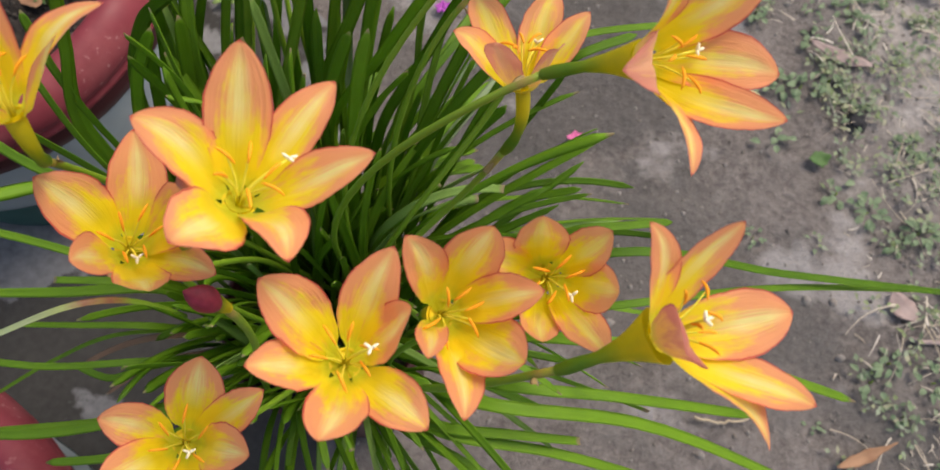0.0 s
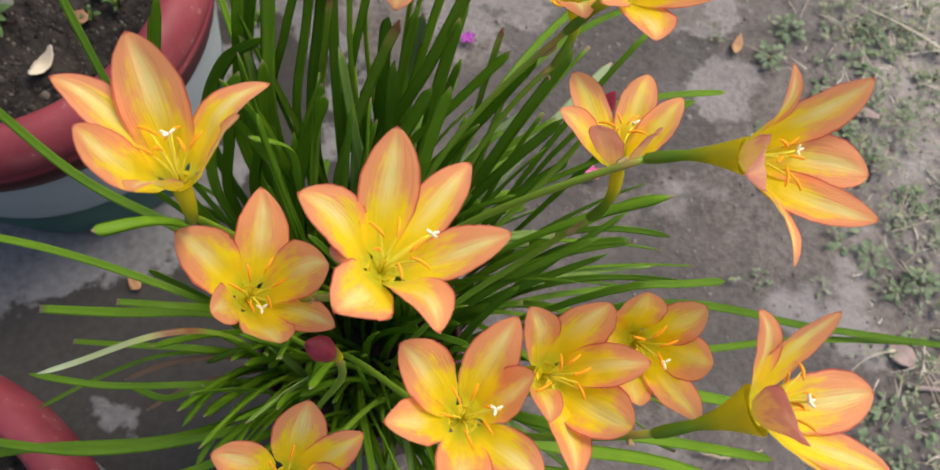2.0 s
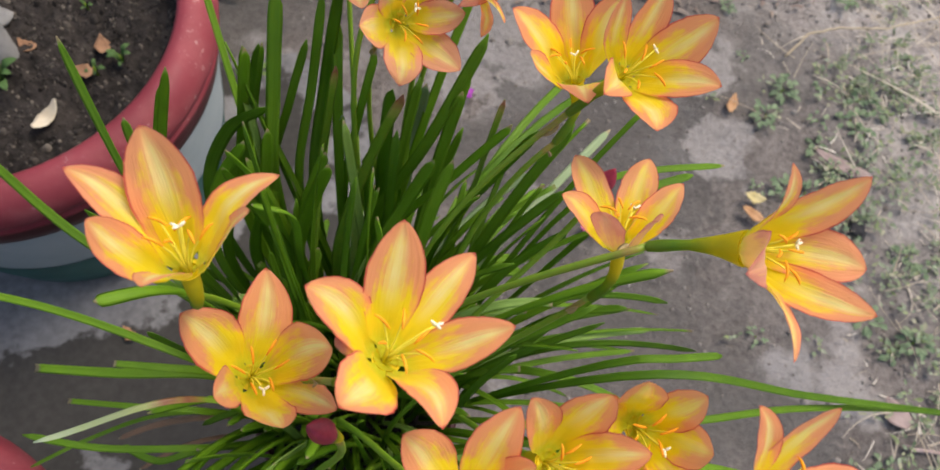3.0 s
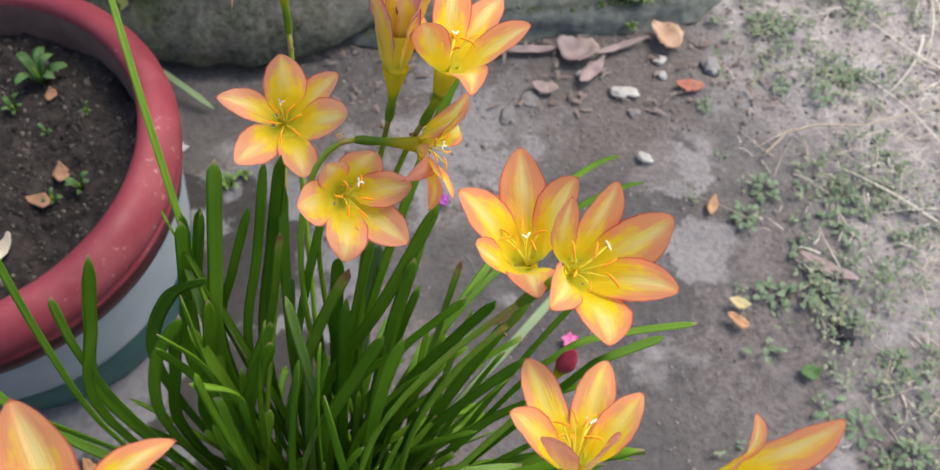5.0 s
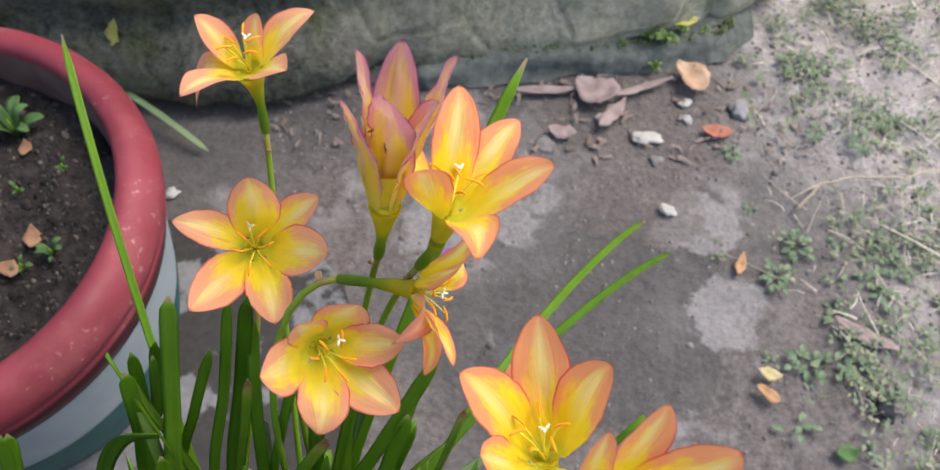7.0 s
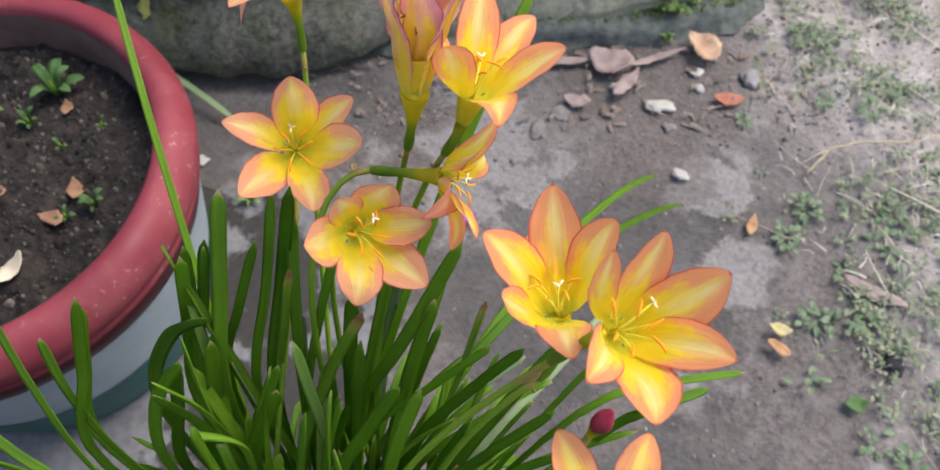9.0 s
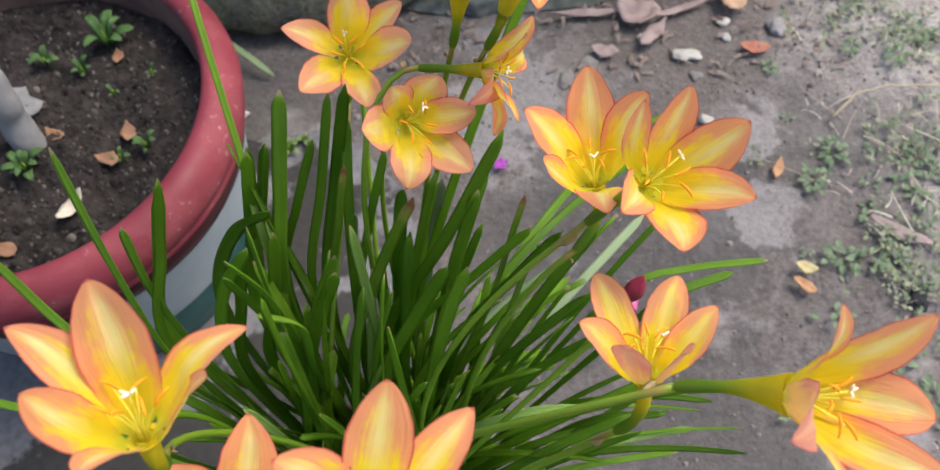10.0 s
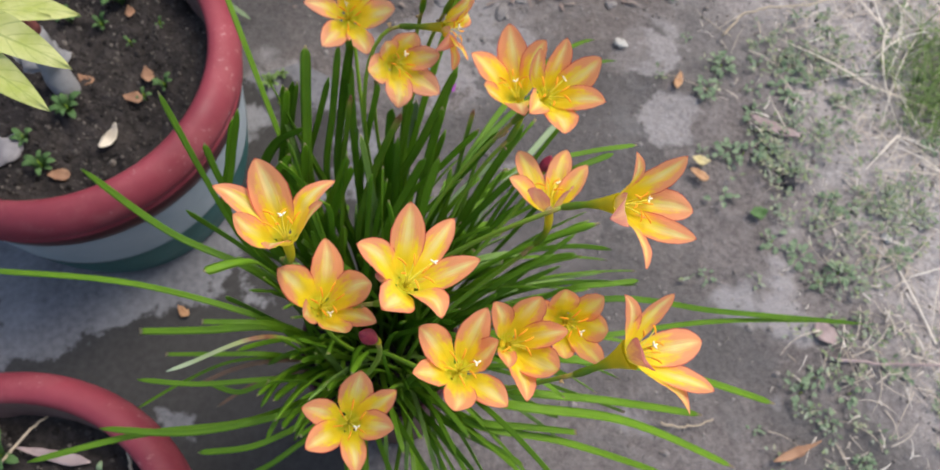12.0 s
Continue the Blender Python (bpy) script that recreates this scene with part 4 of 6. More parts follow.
flower(18, (-0.0173, 0.3309, 0.6279), (0.258, 0.428, 0.866), ((50, 34, 24, 0, 0, 2, 16, 10), (94, 30, 31, 0, 0, 1, 17, -6), (157, 30, 20), (223, 26, 22, 0, -2, 0, 16, 45), (279, 31, 1, 0, 2, -2, 16, 16), (347, 28, 27, 0, 0, -1, 19, 22)), "orange and yellow rain lily, open funnel seen beside a wilted one", (80, 10, 9), via=((-0.085, 0.3, 0.42), (-0.05, 0.336, 0.53)), flare=1.2)
flower(16, (-0.1040, 0.4180, 0.5940), (-0.099, 0.050, 0.994), ((34, 35, 10), (57, 14, 18), (156, 18, 22), (194, 28, -19), (233, 33, 11), (322, 29, 15)), "pale orange rain lily with drooping petals on a thin stem", (40, 4, 13), PEACH_PETAL, via=((-0.105, 0.33, 0.4), (-0.102, 0.395, 0.52)), flare=1.45)
flower(17, (-0.0400, 0.3362, 0.6220), (0.089, 0.217, 0.972), ((7, 19, 62), (81, 13, 59), (169, 12, 61), (213, 18, 52), (258, 13, 56, 0, 1, 3, 19, -22), (325, 17, 54, 0, -1, 2, 16, 30)), "closing pink wilted rain lily with curled petal tips", (40, 3, 9), WILTED, 0.84, via=((-0.08, 0.31, 0.42), (-0.052, 0.339, 0.54)), flare=1.25)
bud((-0.0834, 0.0941, 0.602), (-0.42, 0.02, 0.90), 0.018, 0.0049, "closed crimson lily bud among the leaves", (-0.130, 0.115, 0.254))
bud((0.037, 0.227, 0.549), (0.3, 0.2, 0.93), 0.018, 0.0046, "dark crimson lily bud on a short stem", (-0.085, 0.165, 0.254))


def strap(clump, tip, width, arch=0.04, mat=LEAF, root=None, twist=0.0, label="", cut=False):
    """A strap leaf from the clump to its tip; arch is how far it bows up on the way."""
    rng = random.Random(int(abs(tip[0]) * 9999 + abs(tip[1]) * 777 + tip[2] * 55))
    t = Vector(tip)
    if root is None:
        away = Vector((t.x - CLUMP.x, t.y - CLUMP.y, 0))
        r = CLUMP + away.normalized() * min(0.048, away.length * 0.4) + Vector((rng.uniform(-0.03, 0.03), rng.uniform(-0.03, 0.03), -0.008))
    else:
        r = Vector(root)
    d = t - r
    p1 = r + Vector((d.x * 0.18, d.y * 0.18, max(0.10 if t.z > 0.42 or t.x > 0 else 0.045, d.z * 0.45) + arch))
    p2 = r + Vector((d.x * 0.62, d.y * 0.62, d.z * 0.80 + arch * 1.4))
    if t.z <= 0.42 and t.x < 0.0:
        lift = Vector((0, 0, 0.018 + arch * 0.7))
        p1, p2 = r + d * 0.30 + lift * 1.2, r + d * 0.68 + lift
    bm = bmesh.new()
    across = d.cross(Vector((0, 0, 1)))
    across = across.normalized() if across.length > 0.55 * d.length else Vector((1, rng.uniform(-0.8, 0.8), 0)).normalized()
    blade(bm, lambda s: bezier(r, p1, p2, t, s), width, 0.22, 0.0008, 18, None, rng.uniform(1.06, 1.15), twist, cut, across)
    return part("leaf", bm, mat, clump, label)


def ribbon(clump, low, mid, tip, width, sort):
    """A strap leaf from the heart of the clump through two places to its tip."""
    low, mid, tip = Vector(low), Vector(mid), Vector(tip)
    rng = random.Random(int(abs(tip.x) * 9999 + abs(tip.y) * 777 + tip.z * 55))
    away = Vector((low.x - CLUMP.x, low.y - CLUMP.y, 0))
    root = CLUMP + away.normalized() * min(0.050, away.length * 0.5) + Vector((0, 0, -0.008))
    knots = [root + (root - low) * 0.3, root, low, mid, tip, tip + (tip - mid) * 0.6]

    times = [0.0]
    for p, q in zip(knots, knots[1:]):
        times.append(times[-1] + (q - p).length ** 0.55)

    def path(t):
        k = min(2, int(t * 3))
        u = times[k + 1] + (t * 3 - k) * (times[k + 2] - times[k + 1])
        (t0, t1, t2, t3), (a, b, c, d) = times[k:k + 4], knots[k:k + 4]
        e, f, g = a.lerp(b, (u - t0) / (t1 - t0)), b.lerp(c, (u - t1) / (t2 - t1)), c.lerp(d, (u - t2) / (t3 - t2))
        h, i = e.lerp(f, (u - t0) / (t2 - t0)), f.lerp(g, (u - t1) / (t3 - t1))
        return h.lerp(i, (u - t1) / (t2 - t1))

    d = tip - low
    across = d.cross(Vector((0, 0, 1)))
    across = across.normalized() if across.length > 0.55 * d.length else Vector((1, rng.uniform(-0.5, 0.5), 0)).normalized()
    bm = bmesh.new()
    blade(bm, path, width, 0.22, 0.0008, 24, None, rng.uniform(1.04, 1.12), rng.uniform(-0.35, 0.35), sort == "C", across)
    # P: pale underside colour that also paints in the leaf's bluish-grey gloss
    mat, label = {"D": (DYING, "leaf with a brown withered tip"), "P": (PALE_LEAF, "pale underside of a turned leaf"), "B": (DEAD_LEAF, "dead brown leaf")}.get(sort, (LEAF, ""))
    return part("leaf", bm, mat, clump, label)


def build_leaves():
    c = thing("lily_leaves", CLUMP, "dense clump of narrow dark green strap leaves", "lily leaves")
    # long thin leaves that rise above the rest or reach over the earth
    for tip, w in (((-0.240, 0.515, 0.500), 4.8), ((0.013, 0.416, 0.605), 5.5), ((0.163, 0.574, 0.200), 6.0), ((0.185, 0.542, 0.200), 6.0)):
        strap(c, tip, w / 1000, 0.01 if tip[2] > 0.4 else 0.12)
    # tall leaves behind the flowers
    for low, mid, tip, wide, sort in (((-0.142, 0.269, 0.460), (-0.137, 0.298, 0.510), (-0.130, 0.326, 0.560), 7.9, "L"),
                                        ((-0.160, 0.278, 0.440), (-0.159, 0.304, 0.480), (-0.152, 0.313, 0.530), 5.7, "L"),
                                        ((-0.164, 0.283, 0.430), (-0.154, 0.304, 0.480), (-0.139, 0.308, 0.540), 4.0, "L"),
                                        ((-0.189, 0.275, 0.420), (-0.164, 0.286, 0.490), (-0.138, 0.281, 0.520), 7.8, "L"),
                                        ((-0.145, 0.282, 0.450), (-0.130, 0.297, 0.500), (-0.116, 0.311, 0.540), 4.8, "L"),
                                        ((-0.131, 0.279, 0.440), (-0.118, 0.308, 0.500), (-0.106, 0.326, 0.560), 5.5, "L"),
                                        ((-0.122, 0.279, 0.440), (-0.111, 0.312, 0.500), (-0.096, 0.322, 0.570), 6.2, "L"),
                                        ((-0.104, 0.276, 0.430), (-0.092, 0.292, 0.490), (-0.079, 0.305, 0.540), 4.5, "L"),
                                        ((-0.080, 0.279, 0.440), (-0.075, 0.284, 0.490), (-0.070, 0.288, 0.530), 8.3, "L")):
        ribbon(c, low, mid, tip, wide / 960, sort)
    # leaves that lean out between the stems
    for low, mid, tip, wide, sort in (((-0.110, 0.245, 0.400), (-0.083, 0.270, 0.490), (-0.063, 0.272, 0.550), 6.0, "D"),
                                        ((-0.090, 0.253, 0.420), (-0.051, 0.276, 0.500), (-0.021, 0.303, 0.560), 7.5, "L"),
                                        ((-0.058, 0.253, 0.420), (-0.046, 0.272, 0.480), (-0.033, 0.288, 0.530), 6.5, "L"),
                                        ((-0.076, 0.253, 0.420), (-0.036, 0.260, 0.490), (-0.008, 0.262, 0.540), 6.2, "L"),
                                        ((-0.024, 0.285, 0.420), (-0.017, 0.288, 0.470), (-0.009, 0.297, 0.510), 4.0, "D"),
                                        ((-0.044, 0.254, 0.420), (-0.013, 0.265, 0.480), (0.007, 0.265, 0.530), 6.1, "L"),
                                        ((-0.033, 0.231, 0.400), (-0.004, 0.252, 0.470), (0.026, 0.270, 0.530), 6.4, "L"),
                                        ((-0.067, 0.228, 0.420), (-0.043, 0.239, 0.470), (-0.022, 0.242, 0.500), 6.4, "L"),
                                        ((-0.083, 0.228, 0.440), (-0.063, 0.240, 0.490), (-0.047, 0.246, 0.530), 6.7, "L")):
        ribbon(c, low, mid, tip, wide / 960, sort)
    # leaves over the damp earth
    for low, mid, tip, wide, sort in (((-0.138, 0.237, 0.400), (-0.122, 0.255, 0.460), (-0.107, 0.266, 0.500), 6.6, "L"),
                                        ((-0.135, 0.241, 0.420), (-0.141, 0.245, 0.500), (-0.150, 0.243, 0.540), 5.5, "L"),
                                        ((-0.033, 0.231, 0.400), (-0.003, 0.239, 0.460), (0.023, 0.246, 0.500), 6.1, "L"),
                                        ((-0.015, 0.224, 0.400), (0.007, 0.232, 0.440), (0.028, 0.231, 0.480), 6.0, "L"),
                                        ((0.048, 0.253, 0.500), (0.074, 0.260, 0.500), (0.118, 0.270, 0.490), 4.0, "L"),
                                        ((0.057, 0.249, 0.470), (0.064, 0.246, 0.500), (0.096, 0.258, 0.500), 4.8, "L"),
                                        ((0.004, 0.205, 0.360), (0.037, 0.210, 0.400), (0.072, 0.208, 0.420), 4.9, "L"),
                                        ((-0.011, 0.257, 0.380), (0.027, 0.294, 0.400), (0.074, 0.347, 0.400), 6.1, "P"),
                                        ((-0.049, 0.260, 0.360), (-0.014, 0.294, 0.380), (0.018, 0.311, 0.400), 6.3, "P")):
        ribbon(c, low, mid, tip, wide / 1000, sort)
    # leaves that reach over the red pot
    for low, mid, tip, wide, sort in (((-0.196, 0.223, 0.460), (-0.210, 0.248, 0.520), (-0.229, 0.286, 0.570), 5.6, "L"),
                                        ((-0.192, 0.237, 0.460), (-0.202, 0.251, 0.500), (-0.207, 0.266, 0.530), 5.8, "L"),
                                        ((-0.204, 0.237, 0.460), (-0.189, 0.255, 0.520), (-0.171, 0.263, 0.580), 5.3, "L"),
                                        ((-0.182, 0.215, 0.400), (-0.195, 0.214, 0.460), (-0.216, 0.213, 0.530), 6.5, "L"),
                                        ((-0.171, 0.191, 0.460), (-0.177, 0.173, 0.530), (-0.197, 0.161, 0.545), 7.8, "L"),
                                        ((-0.200, 0.216, 0.400), (-0.261, 0.243, 0.420), (-0.340, 0.303, 0.430), 6.0, "L"),
                                        ((-0.200, 0.184, 0.370), (-0.302, 0.215, 0.380), (-0.454, 0.244, 0.360), 5.2, "L"),
                                        ((-0.198, 0.185, 0.380), (-0.203, 0.184, 0.400), (-0.215, 0.186, 0.420), 6.0, "L"),
                                        ((-0.191, 0.177, 0.360), (-0.245, 0.174, 0.370), (-0.304, 0.179, 0.360), 7.2, "C")):
        ribbon(c, low, mid, tip, wide / 1000, sort)
    # broad leaves that stand up beside the red pot
    for low, mid, tip, wide, sort in (((-0.174, 0.283, 0.400), (-0.160, 0.295, 0.480), (-0.145, 0.297, 0.550), 7, "L"),
                                        ((-0.175, 0.299, 0.400), (-0.161, 0.316, 0.460), (-0.146, 0.322, 0.520), 6.5, "L"),
                                        ((-0.185, 0.245, 0.400), (-0.172, 0.257, 0.470), (-0.147, 0.260, 0.520), 7, "L"),
                                        ((-0.131, 0.239, 0.420), (-0.118, 0.247, 0.470), (-0.102, 0.247, 0.520), 8.5, "L"),
                                        ((-0.136, 0.239, 0.420), (-0.149, 0.247, 0.470), (-0.156, 0.244, 0.520), 6.5, "L"),
                                        ((-0.128, 0.232, 0.420), (-0.126, 0.233, 0.490), (-0.144, 0.233, 0.500), 6.5, "L"),
                                        ((-0.211, 0.250, 0.440), (-0.194, 0.261, 0.510), (-0.179, 0.269, 0.560), 6.8, "L"),
                                        ((-0.182, 0.250, 0.380), (-0.171, 0.264, 0.440), (-0.159, 0.269, 0.490), 7, "L"),
                                        ((-0.166, 0.254, 0.380), (-0.149, 0.264, 0.450), (-0.138, 0.274, 0.510), 8, "L")):
        ribbon(c, low, mid, tip, wide / 1000, sort)
    # withered and pale leaves among the green
    for low, mid, tip, wide, sort in (((-0.122, 0.275, 0.420), (-0.109, 0.294, 0.490), (-0.101, 0.302, 0.530), 4.6, "D"),
                                        ((-0.070, 0.290, 0.380), (-0.062, 0.306, 0.440), (-0.053, 0.313, 0.500), 6, "P"),
                                        ((-0.109, 0.291, 0.420), (-0.105, 0.297, 0.460), (-0.101, 0.296, 0.490), 4.5, "P"),
                                        ((-0.207, 0.159, 0.310), (-0.237, 0.156, 0.300), (-0.274, 0.150, 0.275), 4.6, "B"),
                                        ((-0.210, 0.144, 0.300), (-0.225, 0.141, 0.290), (-0.257, 0.129, 0.270), 3.4, "B")):
        ribbon(c, low, mid, tip, wide / 1000, sort)
    # low leaves over the cement
    for low, mid, tip, wide, sort in (((-0.182, 0.173, 0.380), (-0.208, 0.170, 0.400), (-0.239, 0.172, 0.400), 7.4, "C"),
                                        ((-0.196, 0.153, 0.360), (-0.237, 0.155, 0.360), (-0.283, 0.160, 0.350), 6.2, "C"),
                                        ((-0.186, 0.126, 0.380), (-0.245, 0.125, 0.380), (-0.298, 0.134, 0.370), 5.9, "L"),
                                        ((-0.229, 0.156, 0.330), (-0.273, 0.143, 0.320), (-0.321, 0.125, 0.300), 4.2, "L"),
                                        ((-0.172, 0.099, 0.370), (-0.247, 0.086, 0.380), (-0.321, 0.093, 0.380), 7.7, "L"),
                                        ((-0.204, 0.097, 0.360), (-0.293, 0.088, 0.370), (-0.380, 0.071, 0.370), 7.3, "L"),
                                        ((-0.195, 0.127, 0.360), (-0.215, 0.121, 0.360), (-0.243, 0.132, 0.350), 6.1, "L"),
                                        ((-0.170, 0.082, 0.380), (-0.198, 0.072, 0.380), (-0.244, 0.071, 0.370), 6.7, "L"),
                                        ((-0.160, 0.072, 0.380), (-0.183, 0.057, 0.380), (-0.209, 0.048, 0.370), 6.2, "L")):
        ribbon(c, low, mid, tip, wide / 1350, sort)
    # low leaves that droop to the earth
    for low, mid, tip, wide, sort in (((0.083, 0.161, 0.440), (0.203, 0.170, 0.360), (0.399, 0.190, 0.220), 5.3, "L"),
                                        ((0.084, 0.137, 0.420), (0.191, 0.161, 0.360), (0.353, 0.190, 0.240), 4.7, "L"),
                                        ((0.053, 0.120, 0.420), (0.142, 0.115, 0.380), (0.267, 0.101, 0.280), 7.0, "L"),
                                        ((0.009, 0.090, 0.400), (0.101, 0.081, 0.360), (0.231, 0.050, 0.240), 8.0, "L"),
                                        ((-0.015, 0.078, 0.380), (0.050, 0.066, 0.360), (0.154, 0.043, 0.280), 6.5, "L"),
                                        ((-0.015, 0.081, 0.380), (0.024, 0.075, 0.380), (0.066, 0.072, 0.360), 6.8, "C"),
                                        ((0.024, 0.099, 0.400), (0.085, 0.094, 0.380), (0.191, 0.091, 0.300), 6.9, "L"),
                                        ((0.056, 0.152, 0.500), (0.077, 0.153, 0.500), (0.104, 0.158, 0.490), 4.3, "L"),
                                        ((-0.034, 0.081, 0.360), (-0.010, 0.067, 0.360), (0.021, 0.050, 0.340), 6.0, "L")):
        ribbon(c, low, mid, tip, wide / 1000, sort)
    strap(c, (-0.232, 0.107, 0.497), 0.0038, 0.0, TURNED, (-0.148, 0.138, 0.43), 0.4, "pale underside of a turned leaf")
    # the inner mass of the clump: tall leaves behind, leaning ones to the side, short ones in front
    rng = random.Random(21)
    for x0, x1, y0, y1, z0, z1, count in ((-0.17, 0.00, 0.22, 0.33, 0.42, 0.54, 30), (-0.02, 0.09, 0.17, 0.30, 0.38, 0.51, 24), (-0.20, -0.02, 0.10, 0.24, 0.38, 0.47, 44),
                                          (-0.20, -0.13, 0.05, 0.15, 0.30, 0.36, 8), (-0.19, -0.09, 0.06, 0.18, 0.37, 0.46, 34), (-0.22, -0.14, 0.15, 0.28, 0.36, 0.45, 10), (-0.14, 0.08, -0.02, 0.12, 0.29, 0.41, 40), (0.04, 0.15, 0.08, 0.24, 0.30, 0.40, 14), (-0.17, 0.03, 0.20, 0.33, 0.32, 0.42, 46)):
        for k in range(count):
            x, y = rng.uniform(x0, x1), rng.uniform(y0, y1)
            strap(c, (x, y, rng.uniform(z0, z1)), rng.uniform(0.0036, 0.0062) * (1.2 if y0 > 0.15 else 1.0), rng.uniform(0.0, 0.02) + (0.03 if z1 < 0.45 else 0.0), LIGHT_LEAF if rng.random() < 0.12 else LEAF, None, rng.uniform(-1.5, 1.5), "", rng.random() < 0.22)
    return c


build_leaves()


# ---- what lies on the ground ----
def leaf_shape(bm, long, wide, curl, seed, steps=12):
    """A dry leaf, curled along its length and cupped across it, with a thickness."""
    rng = random.Random(seed)
    wave = rng.uniform(0, 6)
    rows = []
    for j in range(steps + 1):
        v = j / steps
        w = wide * 0.5 * (math.sin(math.pi * (0.04 + 0.95 * v ** 0.85)) ** 0.9 + 0.16 * noise.noise((v * 4.5, seed * 0.37, 1.0)))
        w = max(w, 0.0008)
        z = curl * ((2 * v - 1) ** 2) + 0.0015 + 0.12 * wide * math.sin(4 * v + wave) * 0.5
        top = [Vector((x * w * (1 + 0.38 * noise.noise((v * 8, x * 3, seed * 0.7))) + 0.12 * wide * math.sin(2.6 * v + wave), (v - 0.5) * long, z + 0.30 * w * abs(x) * (1 + 0.3 * math.sin(5 * v + wave + x)) + 0.10 * wide * noise.noise((v * 5, x * 2.5, seed * 1.3)))) for x in (-1, -0.5, 0, 0.5, 1)]
        rows.append([bm.verts.new(p) for p in top] + [bm.verts.new(p - Vector((0, 0, 0.0007))) for p in top[::-1]])
    for r, s in zip(rows, rows[1:]):
        for k in range(10):
            bm.faces.new((r[k], r[(k + 1) % 10], s[(k + 1) % 10], s[k]))
    bm.faces.new(rows[0][::-1])
    bm.faces.new(rows[-1])


def fallen(name, x, y, z, long, wide, turn, mat, label, category="dry leaf", curl=0.004, tilt=0.0):
    bm = bmesh.new()
    leaf_shape(bm, long, wide, curl, int(abs(x * 1000) + abs(y * 777)))
    ob = part(name, bm, mat)
    ob.matrix_world = pose(x, y, z, tilt, 0, turn)
    return tagged(ob, label, category)


def lump(name, x, y, z, size, mat, label, category, seed, flat=0.6, sub=3, turn=None):
    bm = bmesh.new()
    bmesh.ops.create_icosphere(bm, subdivisions=sub, radius=1.0)
    for v in bm.verts:
        k = 1 + 0.5 * noise.noise(v.co * 1.5 + Vector((seed, 0, 0))) + 0.12 * noise.noise(v.co * 4 + Vector((0, seed, 0)))
        v.co = Vector((v.co.x * size[0] * k, v.co.y * size[1] * k, (v.co.z * k + 0.75) * size[2] * flat))
    ob = part(name, bm, mat)
    ob.matrix_world = pose(x, y, z, 0, 0, seed * 47 % 360 if turn is None else turn)
    return tagged(ob, label, category)


def twig(name, points, radius, mat, label, category="twig"):
    bm = bmesh.new()
    p = [Vector(q) for q in points]
    fine = []
    for a, b in zip(p, p[1:]):
        fine += [a.lerp(b, t / 6) + Vector((0, 0, 0.0016)) + Vector((noise.noise(a * 20 + Vector((t, 0, 0))), noise.noise(b * 20 + Vector((t, 5, 0))), 0.3)) * 0.0022 for t in range(6)]
    fine.append(p[-1])
    sweep(bm, fine, [radius * (1 - 0.45 * i / len(fine)) for i in range(len(fine))], 7)
    return tagged(part(name, bm, mat), label, category)


PALE_STONE = plain("pale_stone", (0.36, 0.34, 0.33), (0.55, 0.53, 0.51), 60.0, 0.85, 0.5, 0.002)
fallen("dry_leaf", 0.294, 0.902, 0.006, 0.052, 0.044, 50, TAN_DRY, "curled tan dry leaf on bare earth", curl=0.012)
fallen("dry_leaf", 0.320, 0.823, 0.003, 0.040, 0.020, 80, RUSTY_DRY, "small reddish brown dry leaf on earth")
fallen("dry_leaf", 0.170, 0.880, 0.006, 0.058, 0.048, 60, PINK_DRY, "crumpled pinkish brown dry leaf by the wall", curl=0.010)
fallen("dry_leaf", 0.188, 0.846, 0.005, 0.060, 0.022, -38, PINK_DRY, "long pinkish brown dry leaf on earth")
fallen("dry_leaf", 0.122, 0.817, 0.003, 0.036, 0.022, 70, PINK_DRY, "small dull brown dry leaf on earth")
fallen("dry_leaf", 0.322, 0.633, 0.003, 0.030, 0.012, -15, ORANGE_DRY, "narrow orange dry leaf on bare earth")
fallen("dry_leaf", 0.334, 0.500, 0.004, 0.026, 0.014, 75, YELLOW_DRY, "small pale yellow fallen leaf among weeds")
fallen("dry_leaf", 0.328, 0.477, 0.003, 0.028, 0.015, 60, ORANGE_DRY, "small rusty brown dry leaf beside the yellow one")
fallen("dry_leaf", 0.450, 0.548, 0.004, 0.075, 0.018, 58, PINK_DRY, "long faded pinkish dry leaf among weeds")
fallen("dry_leaf", 0.457, 0.241, 0.003, 0.038, 0.026, 20, PINK_DRY, "pale crumpled dry leaf on earth")
fallen("dry_leaf", -0.378, 0.311, 0.009, 0.020, 0.012, 40, ORANGE_DRY, "small rusty dry leaf on the cement")
fallen("dry_leaf", -0.562, 0.404, 0.009, 0.022, 0.012, 10, DRY_LEAF, "small brown dry leaf beside the pot")
fallen("green_leaf", 0.400, 0.415, 0.004, 0.026, 0.018, 100, WEED, "small green fallen leaf on bare earth", "leaf")
fallen("yellow_leaf", -0.412, 0.868, 0.108, 0.036, 0.018, -30, YELLOW_LEAF, "yellow fallen leaf caught on the mossy wall", "leaf", 0.003, 62)
fallen("yellow_leaf", 0.283, 0.982, 0.036, 0.040, 0.026, 70, YELLOW_LEAF, "pale yellow leaf lying on the wall footing", "leaf", 0.008, 20)
lump("white_chip", 0.229, 0.811, 0.0, (0.020, 0.008, 0.007), SHELL, "flat white shell chip on dark earth", "shell chip", 1.3, 0.40, turn=-4)
lump("white_chip", 0.245, 0.706, 0.0, (0.011, 0.007, 0.005), SHELL, "small white chip on damp earth", "shell chip", 2.7, 0.5, turn=-15)
